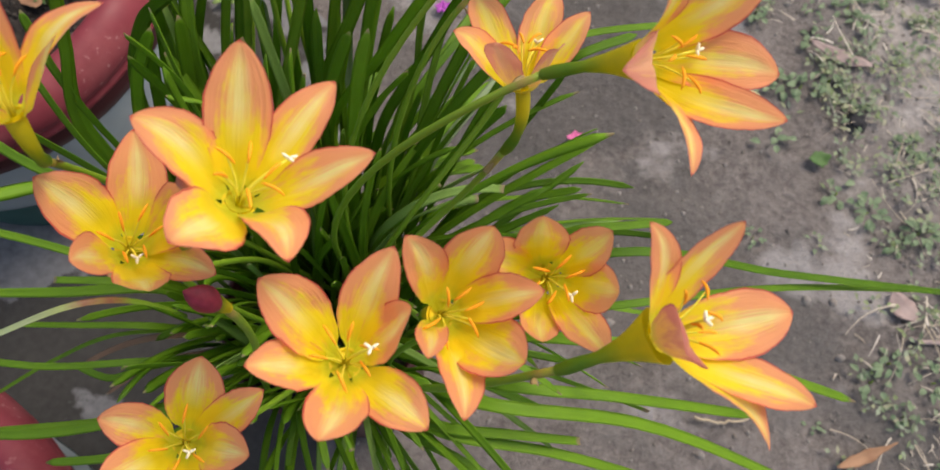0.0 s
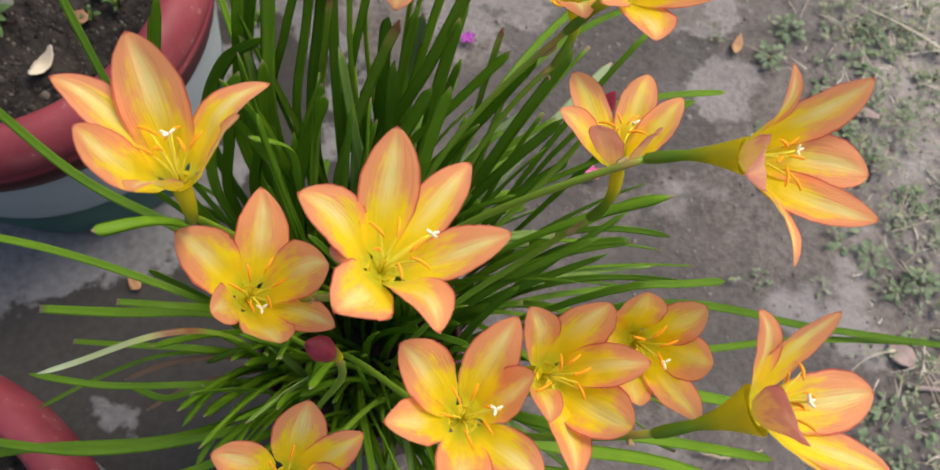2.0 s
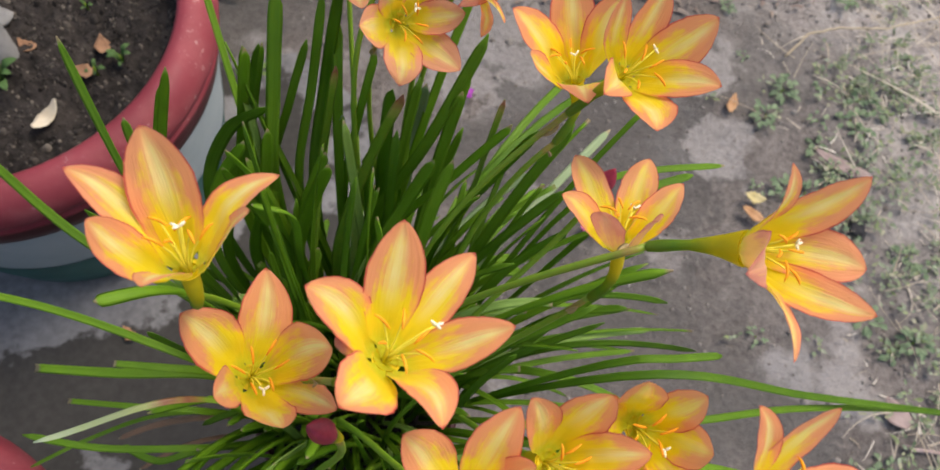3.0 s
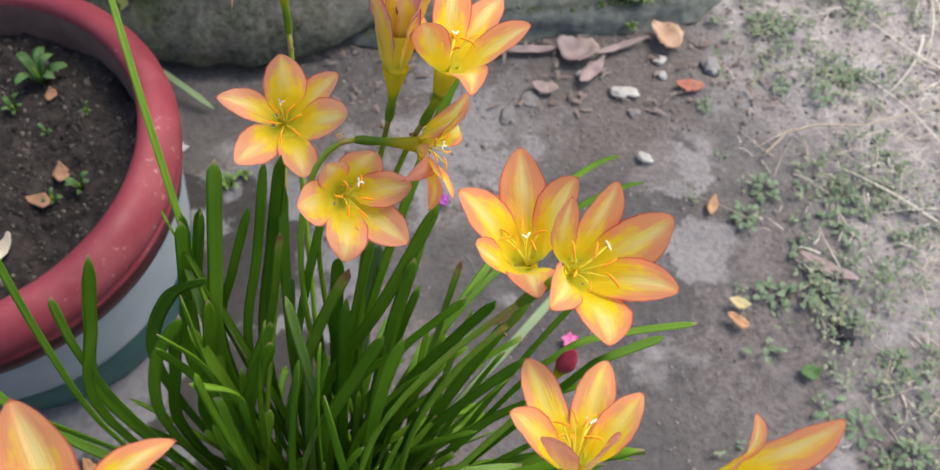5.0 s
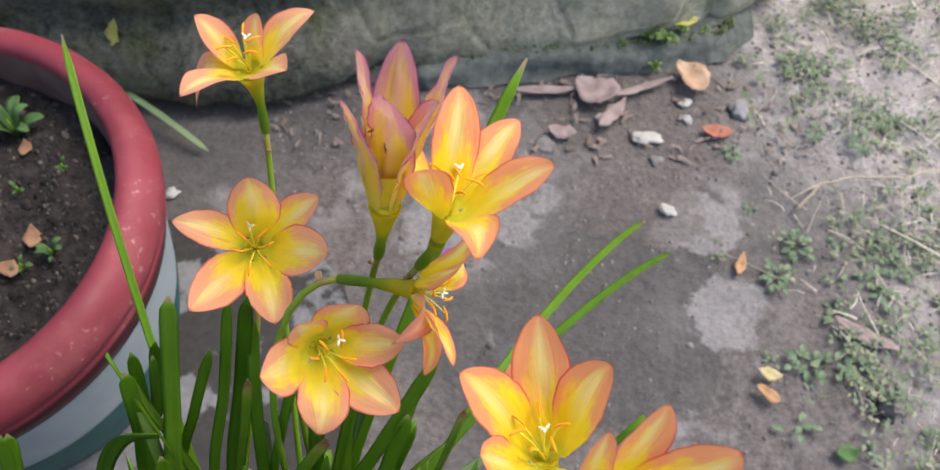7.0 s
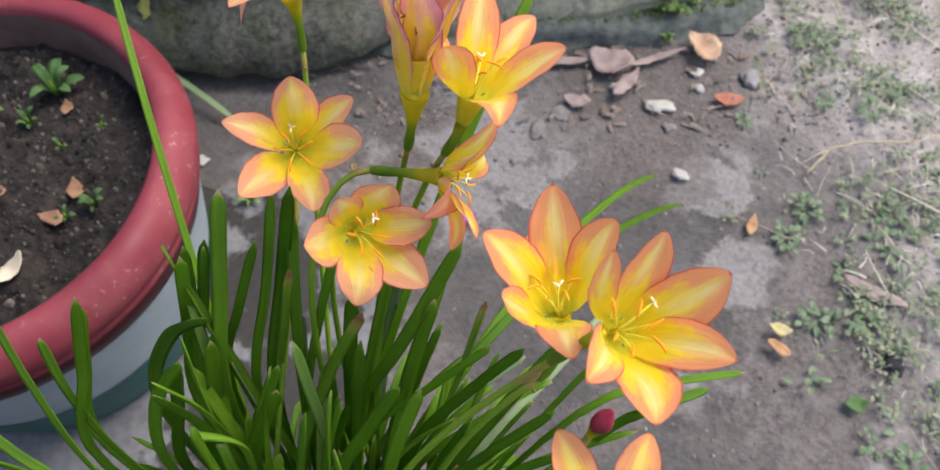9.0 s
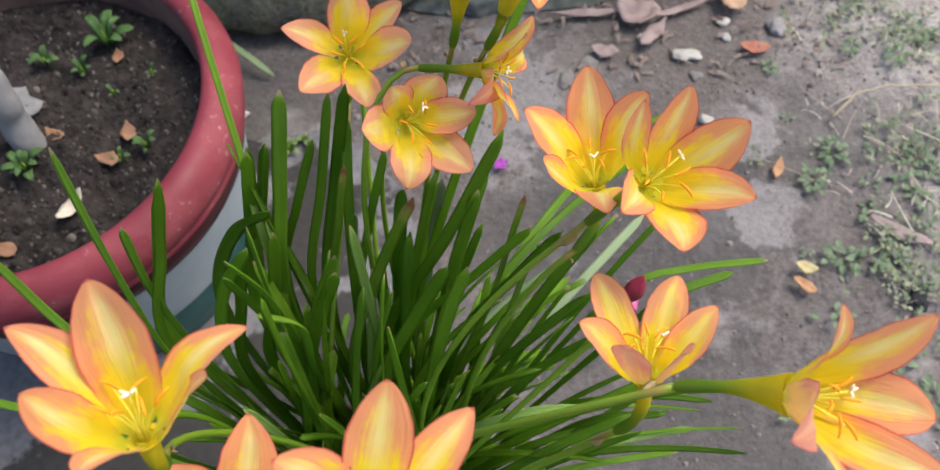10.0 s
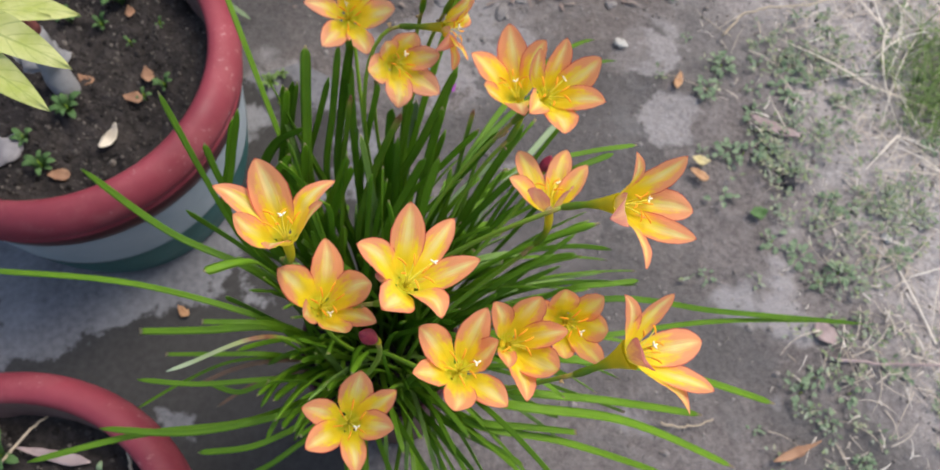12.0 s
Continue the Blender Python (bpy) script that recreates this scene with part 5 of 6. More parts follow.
lump("white_chip", 0.286, 0.868, 0.0, (0.010, 0.006, 0.005), SHELL, "small white chip near a dry leaf", "shell chip", 3.1, 0.5, turn=35)
lump("white_chip", 0.174, 0.840, 0.0, (0.006, 0.007, 0.005), PALE_STONE, "tiny pale chip near the wall", "shell chip", 4.9)
lump("white_chip", 0.286, 0.842, 0.0, (0.007, 0.006, 0.004), PALE_STONE, "tiny pale chip on earth", "shell chip", 5.9)
lump("white_chip", 0.572, 0.369, 0.0, (0.008, 0.006, 0.005), SHELL, "tiny white chip among dry grass", "shell chip", 6.3)
lump("stone", 0.354, 0.860, -0.002, (0.011, 0.015, 0.009), STONE, "pale grey stone on bare earth", "stone", 7.7)
lump("stone", -0.349, 0.715, -0.002, (0.009, 0.007, 0.005), PALE_STONE, "whitish broken stone beside the red pot", "stone", 8.2)
lump("charcoal", 0.454, 0.462, 0.0, (0.014, 0.010, 0.009), CHARCOAL, "small black lump among the weeds", "charcoal", 2.2)
CLOD = plain("clod", (0.16, 0.148, 0.143), (0.30, 0.28, 0.27), 60.0, 0.95, 0.7, 0.003)
for k, (x, y, a, b) in enumerate(((0.10, 0.80, 0.016, 0.02), (0.07, 0.775, 0.02, 0.014), (-0.02, 0.80, 0.022, 0.016), (0.24, 0.78, 0.012, 0.010))):
    lump("stone", x, y, -0.006, (a * 0.7, b * 0.7, 0.007), CLOD, "small dull grey stone on earth", "stone", 11.3 + 1.7 * k)
fallen("dry_leaf", 0.100, 0.880, 0.006, 0.095, 0.013, 92, PINK_DRY, "long greyish strip of dry leaf by the wall", curl=0.003)
fallen("dry_leaf", 0.232, 0.886, 0.006, 0.080, 0.012, -68, PINK_DRY, "narrow curled dry leaf strip by the wall", curl=0.004)
twig("twig", ((0.401, 0.708, 0.004), (0.435, 0.742, 0.008), (0.477, 0.752, 0.010), (0.54, 0.752, 0.012), (0.61, 0.772, 0.010), (0.69, 0.80, 0.01)), 0.0018, STRAW, "long pale dry stalk over the weeds", "dry stalk")
twig("twig", ((0.223, 0.135, 0.003), (0.245, 0.128, 0.005), (0.270, 0.129, 0.005), (0.291, 0.136, 0.003)), 0.0017, STRAW, "curved pale dry stalk on damp earth", "dry stalk")
fallen("dry_leaf", 0.388, 0.091, 0.003, 0.068, 0.012, -72, DRY_LEAF, "narrow reddish brown dry leaf on earth")
twig("twig", ((0.457, 0.204, 0.004), (0.52, 0.193, 0.006), (0.598, 0.187, 0.006)), 0.0026, PINK_DRY, "thin pinkish dry stalk on earth", "dry stalk")


def scattered_flower(x, y, z, mat, label):
    f = thing("fallen_flower", (x, y, z), label, "fallen flower", "fallen pink flowers")
    for k in range(5):
        bm = bmesh.new()
        leaf_shape(bm, 0.009, 0.0075, 0.001, k)
        p = part("petal", bm, mat, f)
        p.matrix_parent_inverse = Matrix()
        a = 72 * k
        p.matrix_basis = pose(0.006 * math.sin(radians(-a)), 0.006 * math.cos(radians(a)), 0.001 + 0.0006 * k, 12, 0, a)


scattered_flower(0.130, 0.452, 0.002, PINK, "small pink fallen flower on damp earth")
scattered_flower(-0.016, 0.637, 0.002, MAGENTA, "small magenta fallen flower on damp earth")


# ---- stuff: weeds, straw, grass and crumbs ----
def stuff_mesh(name, verts, faces, mat, label, category):
    me = bpy.data.meshes.new(name)
    me.from_pydata(verts, [], faces)
    me.materials.append(mat)
    me.polygons.foreach_set("use_smooth", [True] * len(me.polygons))
    return tagged(new(name, me), label, category, kind="stuff")


def island_material(name, tones, rough=0.6, through=0.0, dull=0.22):
    """Each small piece takes its own tone."""
    m, n, l, b = material(name, rough, 0.25)
    rnd = n.new("ShaderNodeNewGeometry").outputs["Random Per Island"]
    col = ramp(n, l, rnd, [(k / (len(tones) - 1), c) for k, c in enumerate(tones)])
    fine = noise_node(n, l, place(n), 160.0, 3.0)
    col = mix(n, l, maths(n, l, "MULTIPLY", fine, dull * 2), col, (0.16, 0.14, 0.11))
    l.new(col, b.inputs["Base Color"])
    if through:
        glow_through(m, n, l, b, col, through)
    return m


def weedy(x, y):
    """How thickly weeds and straw grow at a place."""
    e = 0.35 + 0.05 * noise.noise((y * 4, 2.2, 0)) + 0.03 * max(0.0, 0.3 - y)
    return max(0.0, min(1.0, (x - e) / 0.10))


def ground_z(x, y):
    rough = min(1.0, max(0.25, (x - 0.15) / 0.25))
    return rough * (0.010 * noise.noise((x * 9, y * 9, 0.3)) + 0.007 * noise.noise((x * 27, y * 27, 4.0))) - 0.004


def build_weeds():
    rng = random.Random(31)
    verts, faces = [], []
    made = 0
    while made < 1500:
        x, y = rng.uniform(0.28, 1.15), rng.uniform(-0.25, 1.25)
        d = weedy(x, y) * (1 - 0.6 * max(0.0, min(1.0, (x - 0.55) / 0.25))) * (0.35 + 0.65 * max(0.0, min(1.0, (y - 0.12) / 0.3))) * max(0.0, min(1.0, 0.26 + 1.0 * noise.noise((x * 8.5, y * 8.5, 9.1)) + 0.9 * noise.noise((x * 26, y * 26, 2.1))))
        if rng.random() > d + 0.004:
            continue
        made += 1
        for k in range(rng.randint(4, 9)):
            a, lift = rng.uniform(0, 6.28), rng.uniform(-0.1, 0.9)
            long, wide = rng.uniform(0.004, 0.011), rng.uniform(0.0026, 0.006)
            s, z = rng.uniform(0.0, 0.009), ground_z(x, y) + rng.uniform(0.003, 0.012)
            dx, dy = math.cos(a), math.sin(a)
            cx, cy = x + dx * s, y + dy * s
            i = len(verts)
            verts += [(cx, cy, z), (cx + dx * long * 0.45 - dy * wide / 2, cy + dy * long * 0.45 + dx * wide / 2, z + lift * long * 0.45),
                      (cx + dx * long * 0.45 + dy * wide / 2, cy + dy * long * 0.45 - dx * wide / 2, z + lift * long * 0.45),
                      (cx + dx * long * 0.5, cy + dy * long * 0.5, z + lift * long * 0.5 - 0.001), (cx + dx * long, cy + dy * long, z + lift * long * 0.7)]
            faces += [(i, i + 3, i + 1), (i, i + 2, i + 3), (i + 1, i + 3, i + 4), (i + 3, i + 2, i + 4)]
    mat = island_material("small_weeds", ((0.13, 0.20, 0.11), (0.21, 0.29, 0.17), (0.33, 0.39, 0.29), (0.22, 0.31, 0.12), (0.42, 0.42, 0.30)), 0.6, 0.15)
    stuff_mesh("ground_weeds", verts, faces, mat, "low green weeds on dry earth", "weeds")


def strips(name, count, box, size, wide, lift, tones, label, category, seed, clumps=None, dense=None, upright=False):
    rng = random.Random(seed)
    verts, faces, made = [], [], 0
    while made < count:
        if clumps:
            cx, cy, r = rng.choice(clumps)
            a0 = rng.uniform(0, 6.28)
            q = r * rng.random() ** 0.6
            x, y = cx + q * math.cos(a0), cy + q * math.sin(a0)
        else:
            x, y = rng.uniform(box[0], box[1]), rng.uniform(box[2], box[3])
        if dense and rng.random() > dense(x, y):
            continue
        made += 1
        a, bend = rng.uniform(0, 6.28), rng.uniform(-0.9, 0.9)
        long, w = rng.uniform(*size), rng.uniform(*wide)
        z0 = ground_z(x, y) + rng.uniform(0.002, 0.009)
        px, py = x, y
        i = len(verts)
        steps = 6
        for k in range(steps + 1):
            t = k / steps
            h = a + bend * t
            taper = w * 0.5 * (1 - 0.7 * t)
            z = z0 + (lift * long * t * (1 - 0.45 * t) if upright else lift * math.sin(math.pi * t) * long)
            verts += [(px - math.sin(h) * taper, py + math.cos(h) * taper, z), (px, py, z + taper * 0.6), (px + math.sin(h) * taper, py - math.cos(h) * taper, z)]
            run = long / steps * (0.5 if upright else 1.0)
            px, py = px + math.cos(h) * run, py + math.sin(h) * run
            if k:
                b = i + 3 * (k - 1)
                faces += [(b, b + 1, b + 4, b + 3), (b + 1, b + 2, b + 5, b + 4)]
    stuff_mesh(name, verts, faces, island_material(name + "_tones", tones, 0.75, 0.1, 0.15), label, category)


def build_crumbs():
    rng = random.Random(77)
    verts, faces = [], []
    for k in range(24000):
        x, y = rng.uniform(-0.25, 0.95), rng.uniform(-0.2, 1.1)
        thick = 0.09 + 0.16 * weedy(x, y) + (0.25 if y > 0.74 else 0.0)
        if rng.random() > thick:
            continue
        r = rng.uniform(0.0008, 0.0028) * (2.0 if rng.random() < 0.05 else 1.0)
        z, i = ground_z(x, y), len(verts)
        ring = [rng.uniform(0.7, 1.25) for _ in range(6)]
        verts += [(x + r * q * math.cos(1.047 * j), y + r * q * math.sin(1.047 * j), z) for j, q in enumerate(ring)]
        verts += [(x + 0.6 * r * q * math.cos(1.047 * j + 0.3), y + 0.6 * r * q * math.sin(1.047 * j + 0.3), z + r * rng.uniform(0.6, 1.0)) for j, q in enumerate(ring)]
        faces += [(i + j, i + (j + 1) % 6, i + 6 + (j + 1) % 6, i + 6 + j) for j in range(6)] + [tuple(i + 6 + j for j in range(6))]
    mat = island_material("earth_crumbs", ((0.13, 0.115, 0.108), (0.21, 0.19, 0.18), (0.30, 0.28, 0.265), (0.18, 0.16, 0.15)), 0.95)
    stuff_mesh("earth_crumbs", verts, faces, mat, "loose crumbs of dry earth and grit", "grit")


def weed_tuft(count, seed):
    """A small spreading weed with oval leaves on short stalks."""
    rng = random.Random(seed)
    f = thing("weed", (0, 0, 0), "small spreading green weed on bare earth", "weed", "weeds on the earth")
    for k in range(count):
        a, s = rng.uniform(0, 6.28), 0.017 * rng.random() ** 0.7
        long, wide, lift = rng.uniform(0.007, 0.013), rng.uniform(0.0050, 0.0085), rng.uniform(0.0, 0.55)
        b = a + rng.uniform(-0.8, 0.8)
        low, d = Vector((s * math.cos(a), s * math.sin(a), rng.uniform(0.003, 0.011))), Vector((math.cos(b), math.sin(b), lift))
        side = Vector((-math.sin(b), math.cos(b), 0))
        bm = bmesh.new()
        uv = bm.loops.layers.uv.verify()
        rows = []
        for v, w in ((0.0, 0.12), (0.22, 0.72), (0.48, 1.0), (0.76, 0.78), (1.0, 0.10)):
            c = low + d * (long * v) - Vector((0, 0, 0.35 * long * v * v))
            rows.append([(bm.verts.new(c + side * (wide * 0.5 * w * x) + Vector((0, 0, 0.3 * wide * w * abs(x)))), (0.5 + 0.5 * x, v * 0.9)) for x in (-1, 0, 1)])
        for r, q in zip(rows, rows[1:]):
            for i in range(2):
                face = bm.faces.new((r[i][0], r[i + 1][0], q[i + 1][0], q[i][0]))
                for loop, c in zip(face.loops, (r[i][1], r[i + 1][1], q[i + 1][1], q[i][1])):
                    loop[uv].uv = c
        part("leaf", bm, EARTH_WEED, f)
    bm = bmesh.new()
    sweep(bm, [Vector((0, 0, -0.006)), Vector((0.001, 0, 0.002)), Vector((0.001, 0.001, 0.007))], [0.0013, 0.0011, 0.0006], 6)
    part("stem", bm, STEM, f)
    return f


def build_tufts():
    rng = random.Random(19)
    kinds = [weed_tuft(n, 300 + n) for n in (9, 12, 15, 19)]
    used = set()
    for x, y in ((0.355, 0.440), (0.397, 0.509), (0.433, 0.516), (0.449, 0.463), (0.511, 0.432), (0.532, 0.412), (0.414, 0.373), (0.443, 0.350), (0.467, 0.310), (0.494, 0.321), (0.431, 0.181), (0.408, 0.163), (0.473, 0.160), (0.541, 0.183), (0.435, 0.127),
                 (0.472, 0.074), (0.582, 0.343), (0.671, 0.504), (0.315, 0.326), (0.346, 0.121), (0.443, 0.945), (0.469, 0.930), (0.592, 0.977), (0.588, 0.945), (0.449, 0.824), (0.504, 0.806), (0.545, 0.846), (0.349, 0.715), (0.338, 0.792), (0.393, 0.661),
                 (0.451, 0.663), (0.435, 0.618), (0.492, 0.651), (0.511, 0.635), (0.566, 0.713), (0.540, 0.665), (0.363, 0.616), (0.474, 0.618), (0.487, 0.595), (0.427, 0.578), (0.377, 0.512), (0.557, 0.561), (0.342, 0.519)):
        k = rng.randrange(4)
        size = rng.uniform(0.65, 1.05) * (0.6 if x < 0.35 else 1.0)
        m = pose(x, y, ground_z(x, y) + 0.001, 0, 0, rng.uniform(0, 360))
        if k in used:
            copy_thing(kinds[k], m @ Matrix.Scale(size, 4))
        else:
            used.add(k)
            kinds[k].matrix_basis = m


EARTH_WEED = leaf_material("earth_weed", (0.12, 0.20, 0.11), (0.31, 0.40, 0.24), 0.55, 0.25)
build_weeds()
build_tufts()
build_crumbs()
# pale straw; its light tones also stand in for sunlight on this side
strips("dry_grass", 3000, (0.30, 1.25, -0.3, 1.3), (0.012, 0.085), (0.0007, 0.0020), 0.06, ((0.38, 0.32, 0.24), (0.64, 0.56, 0.45), (0.50, 0.43, 0.34), (0.74, 0.67, 0.56)),
       "pale dry straw lying over earth", "dry grass", 41, None, lambda x, y: weedy(x, y) * (0.12 + 0.88 * min(1.0, max(0.0, (x - 0.42) / 0.30))))
strips("leaf_litter", 150, (-0.25, 0.46, 0.78, 0.91), (0.006, 0.018), (0.003, 0.009), 0.03, ((0.16, 0.12, 0.10), (0.30, 0.22, 0.19), (0.24, 0.20, 0.18), (0.36, 0.29, 0.25)), "crumbled brown leaf litter along the wall", "leaf litter", 47)
strips("straw_bits", 4200, (0.34, 1.25, -0.3, 1.3), (0.006, 0.030), (0.0008, 0.0026), 0.10, ((0.42, 0.37, 0.30), (0.68, 0.61, 0.51), (0.54, 0.48, 0.40), (0.82, 0.77, 0.68), (0.34, 0.30, 0.26)),
       "short bits of dry straw and stalk on earth", "straw", 59, None, lambda x, y: weedy(x, y) * (0.25 + 0.75 * min(1.0, max(0.0, (x - 0.45) / 0.30))) * max(0.05, min(1.0, 0.5 + 1.1 * noise.noise((x * 15, y * 15, 5.5)))))
strips("straw", 480, (0.55, 1.30, -0.20, 1.25), (0.06, 0.19), (0.0020, 0.0042), 0.05, ((0.62, 0.55, 0.44), (0.78, 0.71, 0.60), (0.84, 0.79, 0.69)), "thick pale straw stalks over dry earth", "straw", 53, None, lambda x, y: min(1.0, max(0.0, (x - 0.55) / 0.25)))
strips("grass", 780, None, (0.03, 0.09), (0.0012, 0.0026), 0.75, ((0.11, 0.20, 0.05), (0.20, 0.31, 0.08), (0.30, 0.39, 0.15)), "tufts of short green grass", "grass", 43,
       ((0.69, 0.62, 0.06), (0.73, 0.56, 0.06), (0.71, 0.60, 0.06), (0.76, 0.62, 0.06), (0.70, 0.55, 0.05), (0.74, 0.66, 0.06), (0.80, 0.68, 0.05)), None, True)


bm = bmesh.new()
blade(bm, lambda t: bezier(Vector((-0.455, 0.862, 0.020)), Vector((-0.42, 0.842, 0.040)), Vector((-0.36, 0.80, 0.030)), Vector((-0.312, 0.772, 0.006)), t), 0.0085, 0.2, 0.0008, 16)
tagged(part("fallen_leaf", bm, PALE_LEAF), "long pale green fallen leaf behind the pot", "leaf")


def build_moss():
    """Small cushions of moss along the seam between the wall and its footing."""
    rng = random.Random(83)
    verts, faces = [], []
    for k in range(900):
        x = rng.uniform(-0.12, 0.36)
        if rng.random() > 0.25 + 1.4 * max(0.0, noise.noise((x * 11, 4.4, 0))):
            continue
        d = rng.uniform(0.019, 0.036)
        y, z, r = foot(x) + d, 0.025 + rng.uniform(0.0, 0.004), rng.uniform(0.0010, 0.0032)
        i = len(verts)
        verts += [(x + r * math.cos(1.047 * j) * rng.uniform(0.7, 1.2), y + r * math.sin(1.047 * j) * rng.uniform(0.7, 1.2), z - 0.004) for j in range(6)]
        verts += [(x + 0.7 * r * math.cos(1.047 * j + 0.4), y + 0.7 * r * math.sin(1.047 * j + 0.4), z + r * rng.uniform(0.3, 0.8)) for j in range(6)]
        verts.append((x, y, z + r))
        faces += [(i + j, i + (j + 1) % 6, i + 6 + (j + 1) % 6, i + 6 + j) for j in range(6)] + [(i + 6 + j, i + 6 + (j + 1) % 6, i + 12) for j in range(6)]
    mat = island_material("moss_cushions", ((0.08, 0.11, 0.03), (0.13, 0.18, 0.05), (0.20, 0.25, 0.08), (0.10, 0.13, 0.05)), 0.95)
    stuff_mesh("moss", verts, faces, mat, "dark green moss along the wall footing", "moss")


build_moss()


# ---- what grows in the pots ----
def seedling(x, y, z, size, count, seed, label, mat=WEED):
    f = thing("seedling", (x, y, z), label, "seedling", "weeds in the pots")
    rng = random.Random(seed)
    for k in range(count):
        a, up = 360 / count * k * 1.02 + rng.uniform(-25, 25), rng.uniform(15, 55)
        long = size * rng.uniform(0.7, 1.15)
        bm = bmesh.new()
        d = Vector((math.cos(radians(a)), math.sin(radians(a)), 0))
        tall = Vector((0, 0, rng.uniform(0.2, 0.9) * size))
        blade(bm, lambda t: Vector((x, y, z)) + tall * min(1, t * 2) + d * (long * t) + Vector((0, 0, long * 0.6 * math.sin(radians(up)) * math.sin(2.2 * t))), long * 0.42, 0.25, 0.0005, 8, Vector((0, 0, 1)), 0.6)
        part("leaf", bm, mat, f)
    bm = bmesh.new()
    sweep(bm, [Vector((x, y, z - 0.006)), Vector((x, y, z + 0.4 * size)), Vector((x, y, z + 0.9 * size))], [0.0012, 0.001, 0.0008], 6)
    part("stem", bm, STEM, f)


for k, (x, y, size, count) in enumerate(((-0.454, 0.484, 0.020, 9), (-0.476, 0.415, 0.018, 8), (-0.412, 0.635, 0.026, 7), (-0.469, 0.610, 0.014, 6), (-0.349, 0.512, 0.013, 5), (-0.372, 0.500, 0.010, 4),
                                         (-0.362, 0.600, 0.008, 4), (-0.395, 0.575, 0.008, 3), (-0.50, 0.45, 0.014, 6), (-0.43, 0.60, 0.012, 5))):
    seedling(x, y, 0.228, size, count, 60 + k, "small green weed seedling in dark pot soil")
for x, y, z, size, count in ((-0.278, 0.655, 0.004, 0.016, 7), (-0.262, 0.672, 0.002, 0.012, 5)):
    seedling(x, y, z, size, count, int(-1000 * x), "small yellowish weed at the slab edge", SPROUT)
for x, y, z, size, count in ((0.205, 0.942, 0.026, 0.008, 5), (0.238, 0.952, 0.027, 0.013, 7), (0.262, 0.948, 0.027, 0.016, 8), (0.284, 0.965, 0.027, 0.011, 6), (0.318, 0.967, 0.024, 0.009, 5), (0.248, 0.918, 0.006, 0.010, 6), (0.226, 0.965, 0.027, 0.010, 5)):
    seedling(x, y, z, size, count, int(1000 * x), "small green weed on the wall footing", SPROUT)
seedling(-0.372, 0.075, 0.232, 0.015, 5, 90, "pale green seedling in the front pot", PALE_LEAF)
seedling(-0.470, 0.100, 0.232, 0.022, 6, 91, "bluish green seedling in the front pot")
fallen("dry_leaf", -0.403, 0.446, 0.231, 0.032, 0.016, -25, PALE_DRY, "bleached pale dry leaf on pot soil", curl=0.009, tilt=8)
fallen("dry_leaf", -0.371, 0.528, 0.229, 0.024, 0.014, 10, DRY_LEAF, "small brown dry leaf on pot soil")
fallen("dry_leaf", -0.384, 0.496, 0.229, 0.024, 0.015, 75, DRY_LEAF, "small tan dry leaf on pot soil")
fallen("dry_leaf", -0.440, 0.525, 0.229, 0.022, 0.013, 50, DRY_LEAF, "small crumpled dry leaf beside the trunk")
fallen("dry_leaf", -0.400, 0.618, 0.229, 0.018, 0.012, 20, DRY_LEAF, "tiny dry leaf on pot soil")
fallen("dry_leaf", -0.455, 0.402, 0.229, 0.024, 0.015, 100, DRY_LEAF, "small brown leaf near the rim")
fallen("dry_leaf", -0.420, 0.098, 0.233, 0.075, 0.012, 78, PINK_DRY, "long greyish dry leaf in the front pot")
lump("stone", -0.518, 0.440, 0.222, (0.020, 0.016, 0.012), STONE, "flat grey stone on pot soil", "stone", 21.0)
lump("stone", -0.50, 0.56, 0.219, (0.030, 0.024, 0.016), BARK, "dark stone half sunk in pot soil", "stone", 23.0)
twig("twig", ((-0.470, 0.090, 0.236), (-0.448, 0.118, 0.240), (-0.430, 0.135, 0.238)), 0.0018, STRAW, "thin pale twig in the front pot")
twig("twig", ((-0.352, 0.105, 0.236), (-0.345, 0.092, 0.243), (-0.342, 0.075, 0.240), (-0.343, 0.055, 0.236)), 0.0020, STRAW, "curved pale stalk by the front rim")


def build_pot_crumbs(cx, cy, z, radius, count, seed):
    rng = random.Random(seed)
    verts, faces = [], []
    for k in range(count):
        a, q = rng.uniform(0, 6.28), radius * rng.random() ** 0.5
        x, y, r = cx + q * math.cos(a), cy + q * math.sin(a), rng.uniform(0.0007, 0.0026) * (2.0 if rng.random() < 0.06 else 1.0)
        i = len(verts)
        ring = [rng.uniform(0.7, 1.25) for _ in range(6)]
        h = z + 0.010 * noise.noise(((x - cx) * 16 + seed, (y - cy) * 16, 0)) + 0.008 * noise.noise(((x - cx) * 55, (y - cy) * 55, seed))
        verts += [(x + r * p * math.cos(1.047 * j), y + r * p * math.sin(1.047 * j), h - 0.0015) for j, p in enumerate(ring)]
        verts += [(x + 0.6 * r * p * math.cos(1.047 * j + 0.3), y + 0.6 * r * p * math.sin(1.047 * j + 0.3), h + r * rng.uniform(0.5, 1.1)) for j, p in enumerate(ring)]
        faces += [(i + j, i + (j + 1) % 6, i + 6 + (j + 1) % 6, i + 6 + j) for j in range(6)] + [tuple(i + 6 + j for j in range(6))]
    mat = island_material("soil_crumbs", ((0.012, 0.010, 0.009), (0.035, 0.030, 0.027), (0.07, 0.062, 0.056), (0.025, 0.021, 0.019), (0.16, 0.14, 0.12)), 0.95, 0.0, 0.0)
    stuff_mesh("soil_crumbs", verts, faces, mat, "loose crumbs on the pot soil", "soil crumbs")


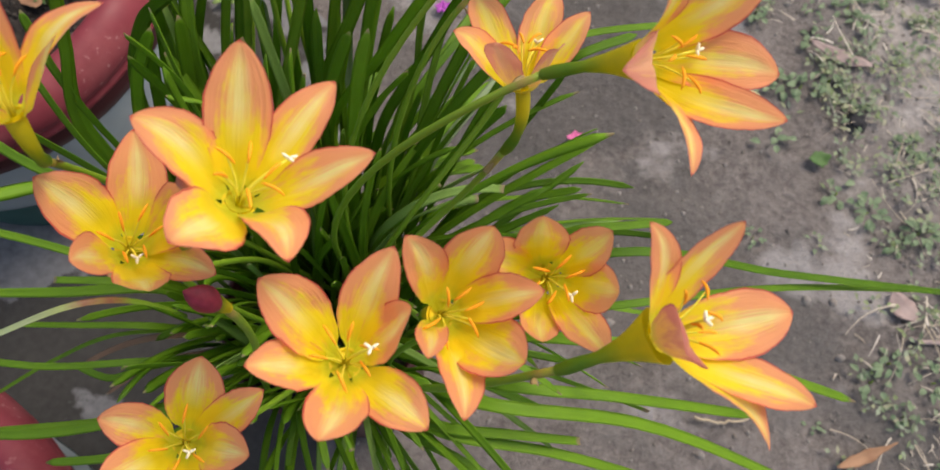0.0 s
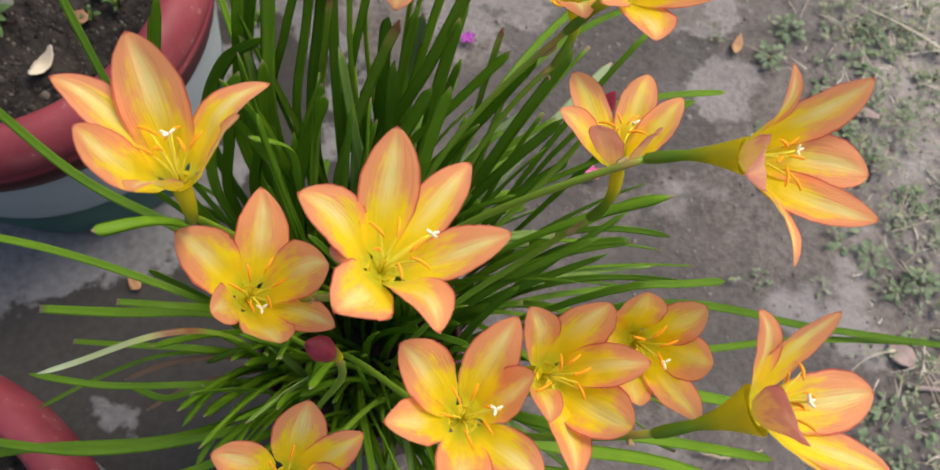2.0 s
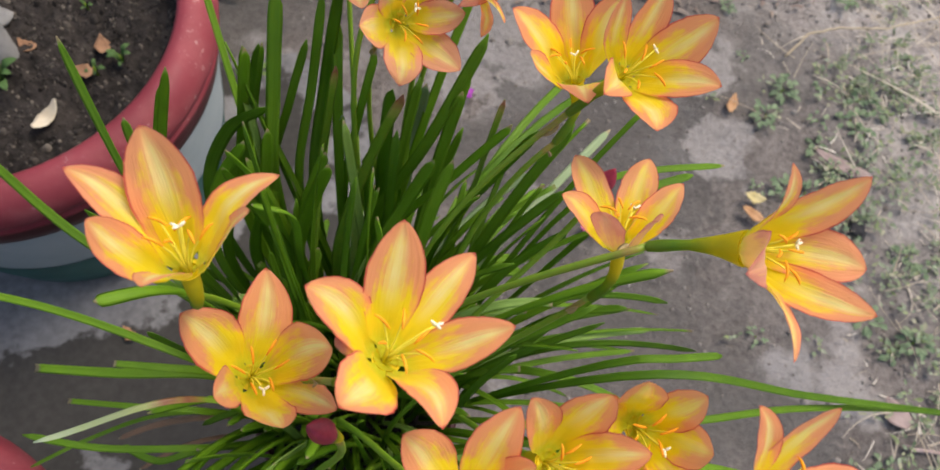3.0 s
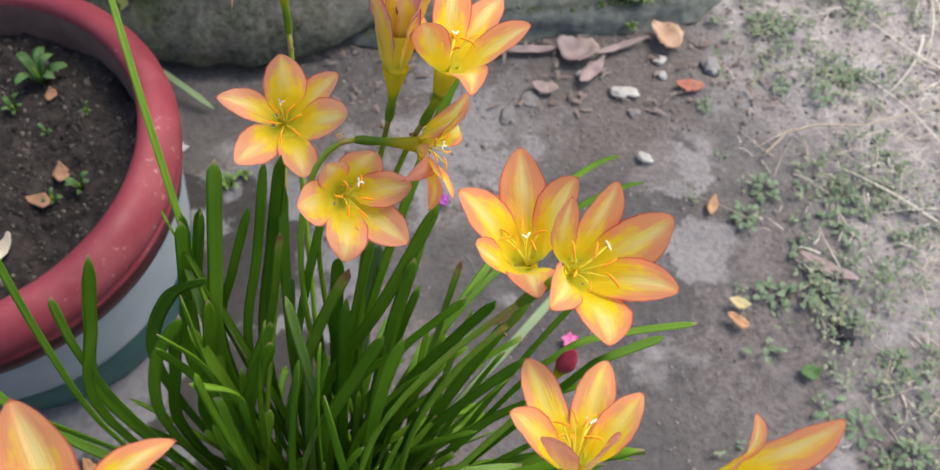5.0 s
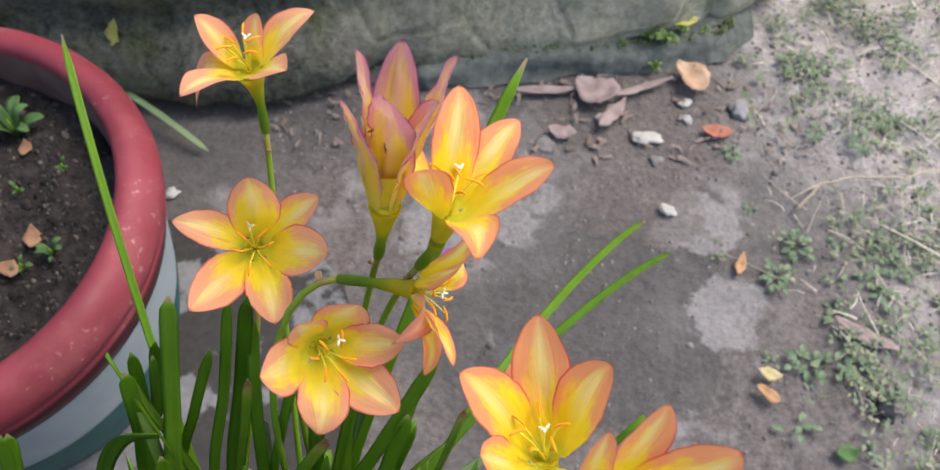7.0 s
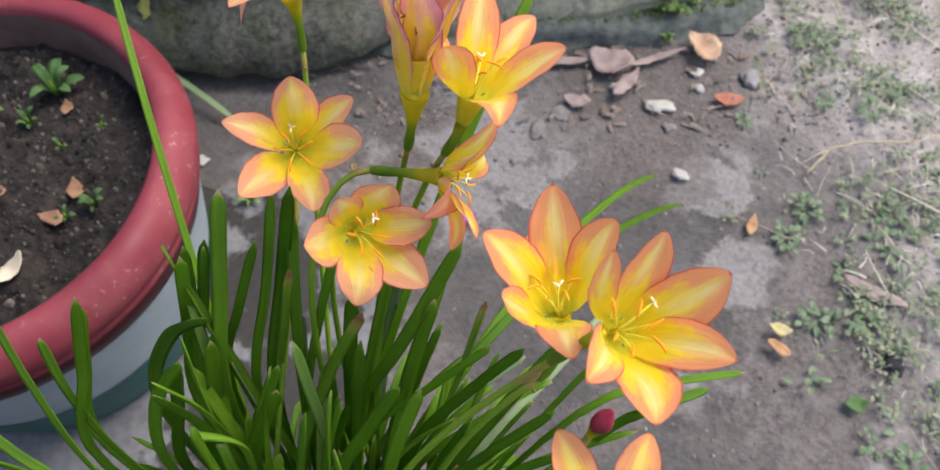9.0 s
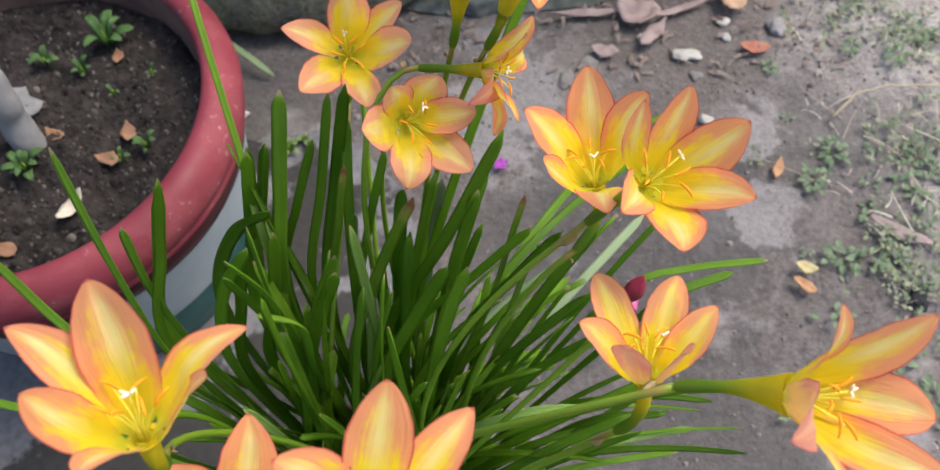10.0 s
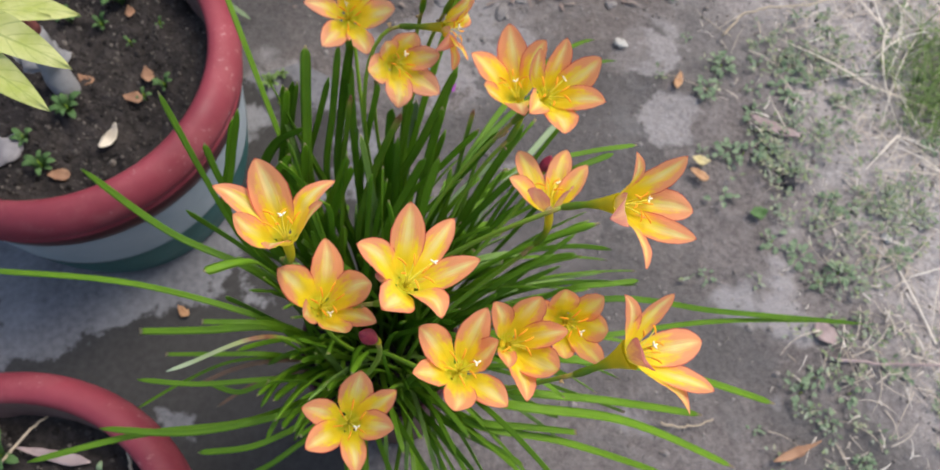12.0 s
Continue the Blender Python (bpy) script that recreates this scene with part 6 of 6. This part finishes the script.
build_pot_crumbs(-0.463, 0.525, 0.227, 0.165, 2600, 3.0)
build_pot_crumbs(-0.461, -0.030, 0.227, 0.165, 1800, 8.0)


def build_shrub():
    s = thing("potted_shrub", (-0.462, 0.512, 0.222), "young shrub with grey trunk and lime yellow leaves", "shrub")
    base, bend, top = Vector((-0.461, 0.510, 0.212)), TRUNK, Vector((-0.40, 0.36, 0.60))
    bm = bmesh.new()
    lower = [base.lerp(bend, t / 10) + Vector((0.002 * math.sin(t), 0.0015 * math.cos(1.3 * t), 0)) for t in range(11)]
    sweep(bm, lower, [0.0160 - 0.0004 * t + 0.0007 * math.sin(2.1 * t) for t in range(11)], 16)
    part("trunk", bm, BARK, s, "smooth grey trunk")
    bm = bmesh.new()
    upper = [bezier(lower[-1], lower[-1] + (bend - base) * 0.4, top + Vector((-0.03, 0.06, -0.08)), top, t / 10) for t in range(11)]
    sweep(bm, upper, [0.0118 - 0.0008 * t for t in range(11)], 12)
    part("branch", bm, RED_BARK, s, "reddish brown branch above the grey trunk")
    for tip, root, wide in (((-0.293, 0.264, 0.585), (-0.375, 0.325, 0.595), 0.026), ((-0.280, 0.293, 0.590), (-0.372, 0.340, 0.598), 0.029), ((-0.305, 0.345, 0.580), (-0.385, 0.345, 0.592), 0.024),
                            ((-0.315, 0.392, 0.520), (-0.415, 0.385, 0.545), 0.036), ((-0.350, 0.300, 0.56), (-0.395, 0.345, 0.595), 0.020), ((-0.46, 0.33, 0.60), (-0.40, 0.36, 0.60), 0.03), ((-0.43, 0.44, 0.61), (-0.40, 0.36, 0.60), 0.03)):
        tip, root = Vector(tip), Vector(root)
        mid = root.lerp(tip, 0.5) + Vector((0, 0, 0.010))
        bm = bmesh.new()
        uv = bm.loops.layers.uv.verify()
        side = (tip - root).cross(Vector((0, 0, 1))).normalized()
        rows = []
        for j in range(15):
            v = j / 14
            c = root.lerp(mid, v).lerp(mid.lerp(tip, v), v)
            w = wide * 0.5 * (math.sin(math.pi * 0.5 * min(1.0, v / 0.45)) if v < 0.45 else (1 - ((v - 0.45) / 0.55) ** 1.7) ** 0.9)
            rows.append([(bm.verts.new(c + side * (w * x) + Vector((0, 0, 0.25 * w * abs(x) + 0.0012 * math.sin(9 * v + 3 * x)))), (0.5 + 0.5 * x, v)) for x in (-1, -0.66, -0.33, 0, 0.33, 0.66, 1)])
        for r, q in zip(rows, rows[1:]):
            for i in range(6):
                face = bm.faces.new((r[i][0], r[i + 1][0], q[i + 1][0], q[i][0]))
                for loop, cc in zip(face.loops, (r[i][1], r[i + 1][1], q[i + 1][1], q[i][1])):
                    loop[uv].uv = cc
        part("leaf", bm, LIME, s)


RED_BARK = plain("red_brown_bark", (0.14, 0.04, 0.035), (0.22, 0.07, 0.06), 50.0, 0.8, 0.5, 0.002)
TRUNK = Vector((-0.466, 0.532, 0.311))
build_shrub()
